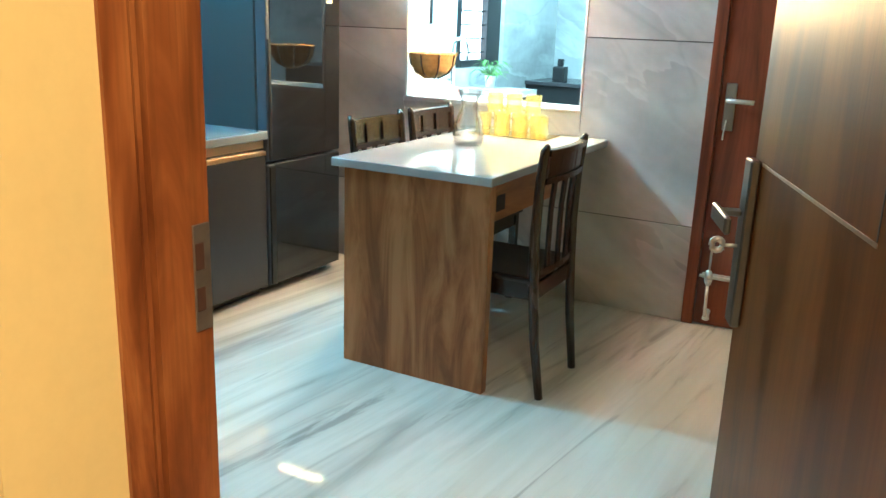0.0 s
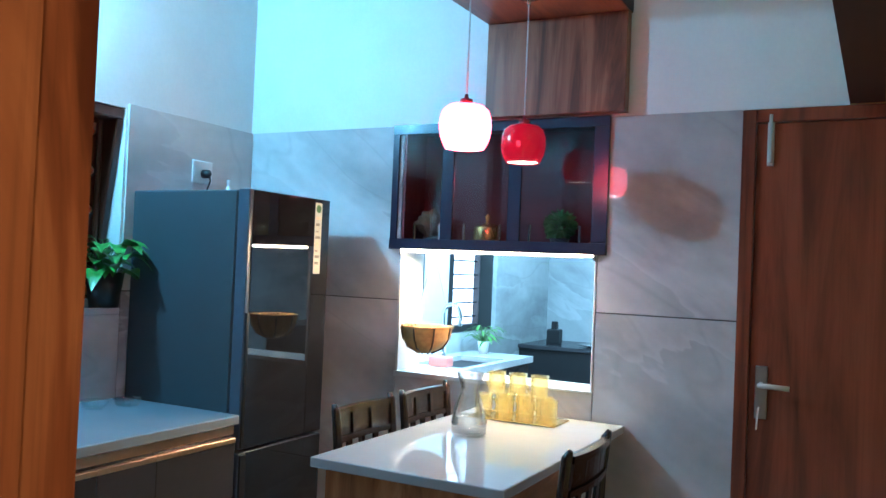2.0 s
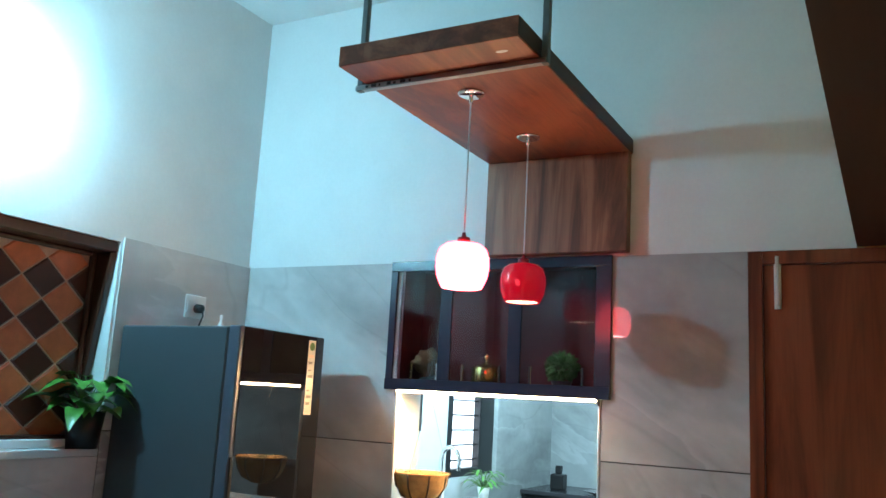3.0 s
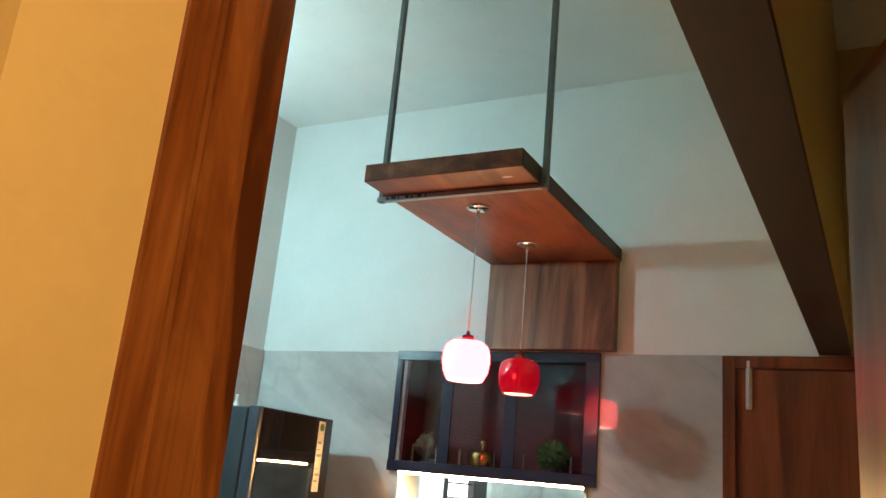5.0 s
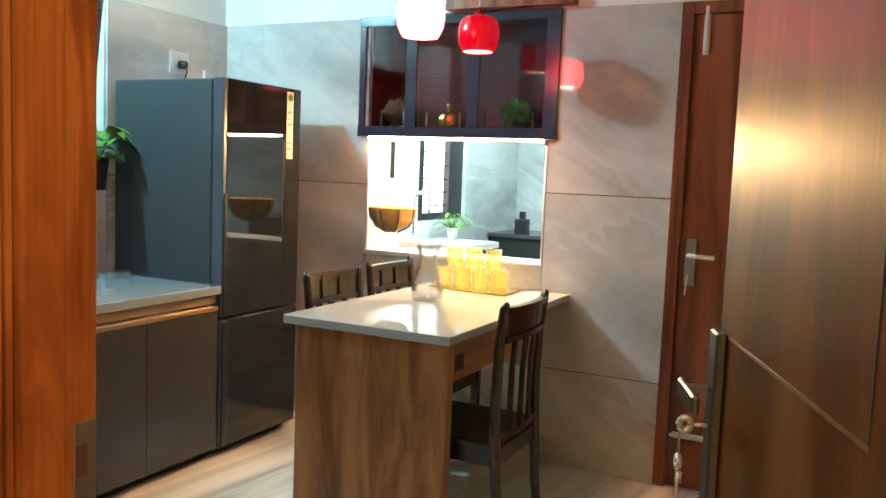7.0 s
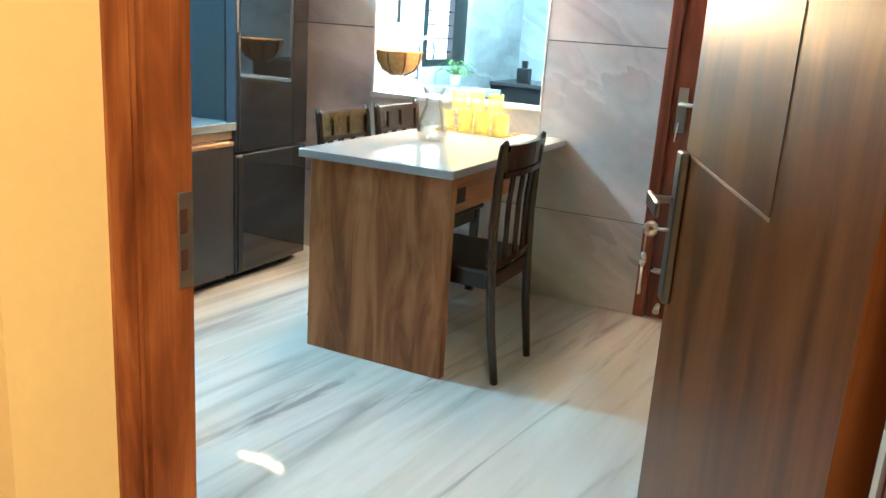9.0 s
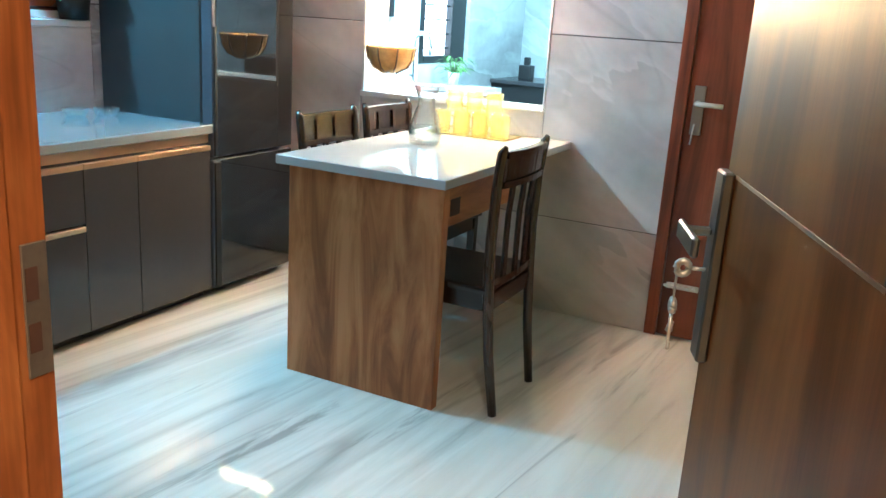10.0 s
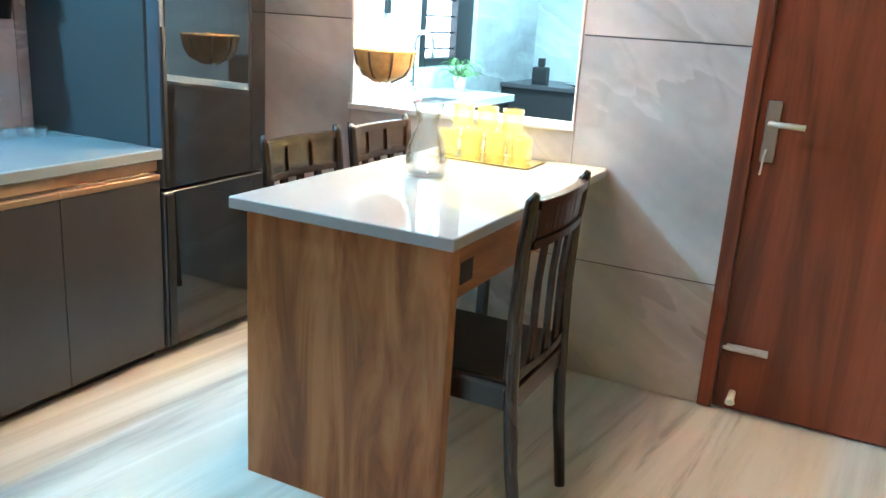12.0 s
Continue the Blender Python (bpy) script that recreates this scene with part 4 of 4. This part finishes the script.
w2 = tagged(thing("window_2", (UX, 5.37, VZ0), "dark framed window with metal bars and bright glass", "window"), kind="structure")
for b in ((UX - 0.09, UX - 0.03, VY0 + 0.001, VY0 + 0.13, VZ0 + 0.001, VZ1 - 0.001), (UX - 0.09, UX - 0.03, VY1 - 0.22, VY1 - 0.001, VZ0 + 0.001, VZ1 - 0.001),
          (UX - 0.09, UX - 0.03, VY0 + 0.13, VY1 - 0.22, VZ0 + 0.001, VZ0 + 0.05), (UX - 0.09, UX - 0.03, VY0 + 0.13, VY1 - 0.22, VZ1 - 0.05, VZ1 - 0.001)):
    wbox("window_frame", b, M_BLACK, w2, bevel=0.004)
M_PANE = glow("bright_frosted_pane", (0.86, 0.95, 1.0), 1.6)
wbox("pane", (UX - 0.085, UX - 0.08, VY0 + 0.131, VY1 - 0.221, VZ0 + 0.051, VZ1 - 0.051), M_PANE, w2, "bright frosted pane", 0)
for k in range(9):
    z = VZ0 + 0.1 + k * 0.095
    wpart("bar", tube([(UX - 0.06, VY0 + 0.10, z), (UX - 0.06, VY1 - 0.19, z)], 0.006, 6), M_BLACK, w2)
dc = thing("dark_counter", (-1.5, 6.5, 0), "dark counter along the far utility wall", "counter")
wbox("cabinet", (UX + 0.001, 0.44, 6.22, UY - 0.001, 0, 0.82), M_BLACK, dc)
wbox("top", (UX + 0.001, 0.44, 6.19, UY - 0.001, 0.821, 0.85), M_CABINET, dc, "dark stone top", 0.003)
sb = thing("square_bottle", (-2.19, 6.42, 0.85), "dark square glass bottle with a stopper", "bottle")
part("bottle_body", box(bmesh.new(), -0.05, 0.05, -0.05, 0.05, 0, 0.115, 0.012, 2), M_BLACK, sb)
part("stopper", box(bmesh.new(), -0.022, 0.022, -0.022, 0.022, 0.116, 0.175, 0.005), M_BLACK, sb)
pl = thing("glass_cake_plate", (-1.84, 6.36, 0.85), "shallow glass plate with a small knob", "plate")
part("plate", lathe([(0.001, 0), (0.05, 0), (0.13, 0.02), (0.131, 0.025), (0.05, 0.01), (0.001, 0.01)], 28), M_CHROME, pl)
part("knob", lathe([(0.001, 0.0101), (0.018, 0.0101), (0.01, 0.04), (0.02, 0.055), (0.001, 0.065)], 14), M_CHROME, pl)
ws = thing("wall_strip", (UX, 4.62, 1.30), "slim dark bar fixed on the utility wall", "rack")
wbox("bar", (UX + 0.001, UX + 0.02, 4.60, 4.64, 1.27, 1.50), M_BLACK, ws)
tl = thing("tube_light", (-1.75, 4.75, 2.50), "white ceiling tube light of the utility room", "light")
wbox("housing", (-1.82, -1.68, 4.15, 5.35, 2.515, UTOP - 0.001), M_WHITE, tl)

# ---- doorway passed: frame and open door ----
df = tagged(thing("doorway_frame", (JX, JY0, 0), "grooved teak door frame with a steel strike plate", "door frame"), kind="structure")
PROFILE = ((0.445, 0.477, 0.0), (0.477, 0.483, 0.012), (0.483, 0.489, 0.003), (0.489, 0.495, 0.012), (0.495, 0.538, 0.0), (0.538, 0.577, 0.006))


def jamb(sign, x):
    bm = bmesh.new()
    for y0, y1, back in PROFILE:
        a, b = sorted((x - sign * 0.054, x - sign * back))
        box(bm, a, b, y0, y1, 0.0005, 2.075)
    return bm


M_HOLE = plain("raw_wood_recess", (0.045, 0.014, 0.006), 0.8)
STRIKE = 0.955
M_STRIKE = plain("worn_strike_steel", (0.20, 0.165, 0.14), 0.42, 0.7, mottle=0.25)
wpart("jamb", jamb(1, JX), M_TEAK, df)
wpart("jamb", jamb(-1, HX + 0.062), M_TEAK, df)
wpart("head", boxes((JX - 0.054, HX + 0.116, 0.445, 0.538, 2.0755, 2.13), (JX - 0.054, HX + 0.116, 0.538, 0.577, 2.089, 2.13)), M_TEAK, df)
wbox("strike_plate", (JX - 0.0068, JX - 0.004, 0.551, 0.576, STRIKE, STRIKE + 0.123), M_STRIKE, df, "worn steel strike plate", 0.0006)
for z0, z1 in ((STRIKE + 0.072, STRIKE + 0.102), (STRIKE + 0.024, STRIKE + 0.051)):
    wbox("latch_hole", (JX - 0.0041, JX - 0.0032, 0.553, 0.565, z0, z1), M_HOLE, df, bevel=0)

OPEN = -69.1
od = tagged(thing("door_2", (HX, 0.587, 0), "open brown laminate door with a steel lever lock and hanging keys", "door", turn=OPEN), kind="structure")
lf = part("leaf", box(bmesh.new(), -0.745, 0.068, 0.0, 0.036, 0.006, 2.055, 0.0015), M_LEAF, od, "brown wood-grain laminate leaf")
part("lock_plate", box(bmesh.new(), -0.742, -0.698, -0.016, -0.0005, 0.845, 1.113, 0.003), M_LOCK, lf, "brushed steel lock plate")
M_KEY = plain("worn_nickel", (0.50, 0.45, 0.40), 0.42, 0.8, mottle=0.15)
part("lever", boxes((-0.728, -0.714, -0.050, -0.016, 1.022, 1.034), (-0.731, -0.620, -0.060, -0.050, 1.014, 1.041), bevel=0.003), M_LOCK, lf, "flat steel lever")
M_INLAY = plain("pale_metal_inlay", (0.55, 0.45, 0.36), 0.3, 1.0)
part("inlay_strip", box(bmesh.new(), -0.694, -0.212, -0.0015, -0.0002, 1.107, 1.1115), M_INLAY, lf, "thin pale metal inlay")
part("groove_line", box(bmesh.new(), -0.2155, -0.213, -0.0012, -0.0002, 1.113, 2.04), M_DARK, lf, "dark vertical groove")
bm = tube([(-0.722, -0.016, 0.974), (-0.722, -0.036, 0.974)], 0.003, 8)
tube([(-0.722, -0.046 + 0.0085 * math.cos(a), 0.974 + 0.0095 * math.sin(a)) for a in [k * math.pi / 6 for k in range(13)]], 0.0052, 8, bm)
part("key", bm, M_KEY, lf, "steel key in the lock")
bm = tube([(-0.722 + 0.004 * math.cos(a), -0.053, 0.948 + 0.022 * math.sin(a)) for a in [k * math.pi / 8 for k in range(17)]], 0.0011, 6)
part("key_ring", bm, M_STEEL, lf)
bm = tube([(-0.722, -0.053, 0.908), (-0.717, -0.053, 0.854)], 0.0026, 8)
tube([(-0.722 + 0.008 * math.cos(a), -0.053, 0.918 + 0.0085 * math.sin(a)) for a in [k * math.pi / 6 for k in range(13)]], 0.0050, 8, bm)
box(bm, -0.717, -0.707, -0.0542, -0.0518, 0.858, 0.868)
part("hanging_key", bm, M_KEY, lf, "steel key hanging from the ring")
for z in (0.25, 1.05, 1.85):
    part("hinge", tube([(0.07, 0.041, z - 0.05), (0.07, 0.041, z + 0.05)], 0.006, 10), M_STEEL, od)

# ---- tile cladding ----
ROWS3 = ((0.001, 0.442), (0.446, 1.244), (1.249, DADO))


setting("tile_grout", boxes((LEFT + 0.012, OX0 - 0.004, BACK + 0.004, BACK + 0.0119, 0.0, DADO - 0.003), (OX0 - 0.004, OX1 + 0.004, BACK + 0.004, BACK + 0.0119, 0.0, OZ0 - 0.03),
                            (OX1 + 0.004, DX0 - 0.004, BACK + 0.004, BACK + 0.0119, 0.0, DADO - 0.003), (LEFT + 0.0002, LEFT + 0.006, 2.824, BACK - 0.002, 0.002, DADO - 0.003)), M_GROUT, "dark grout between wall tiles", "grout")


def clad(parent, bounds):
    for b in bounds:
        wbox("tile", b, M_TILE, parent, bevel=0.0012)


wb = bpy.data.objects["wall_back"]
bt_rows = []
for z0, z1 in ROWS3[:1]:
    bt_rows += [(LEFT + 0.011, -1.40, BACK, BACK + 0.0115, z0, z1), (-1.398, DX0 - 0.003, BACK, BACK + 0.0115, z0, z1)]
bt_rows += [(LEFT + 0.011, OX0 - 0.003, BACK, BACK + 0.0115, 0.446, 1.244), (OX0 - 0.001, OX1 + 0.001, BACK, BACK + 0.0115, 0.446, OZ0 - 0.006), (OX1 + 0.003, DX0 - 0.003, BACK, BACK + 0.0115, 0.446, 1.244),
            (LEFT + 0.011, OX0 - 0.003, BACK, BACK + 0.0115, 1.249, DADO), (OX1 + 0.003, DX0 - 0.003, BACK, BACK + 0.0115, 1.249, DADO)]
clad(wb, bt_rows)
wlft = bpy.data.objects["wall_left"]
clad(wlft, [(LEFT, LEFT + 0.0105, 2.822, BACK - 0.001, 0.001, 1.244), (LEFT, LEFT + 0.0105, 2.822, BACK - 0.001, 1.249, DADO),
            (LEFT, LEFT + 0.0105, 1.30, 2.820, 0.783, WZ0 - 0.022), (LEFT, LEFT + 0.0105, 0.60, 1.298, 0.783, WZ0 - 0.022), (LEFT, LEFT + 0.0105, 0.60, WY0 - 0.02, WZ0 - 0.02, DADO)])
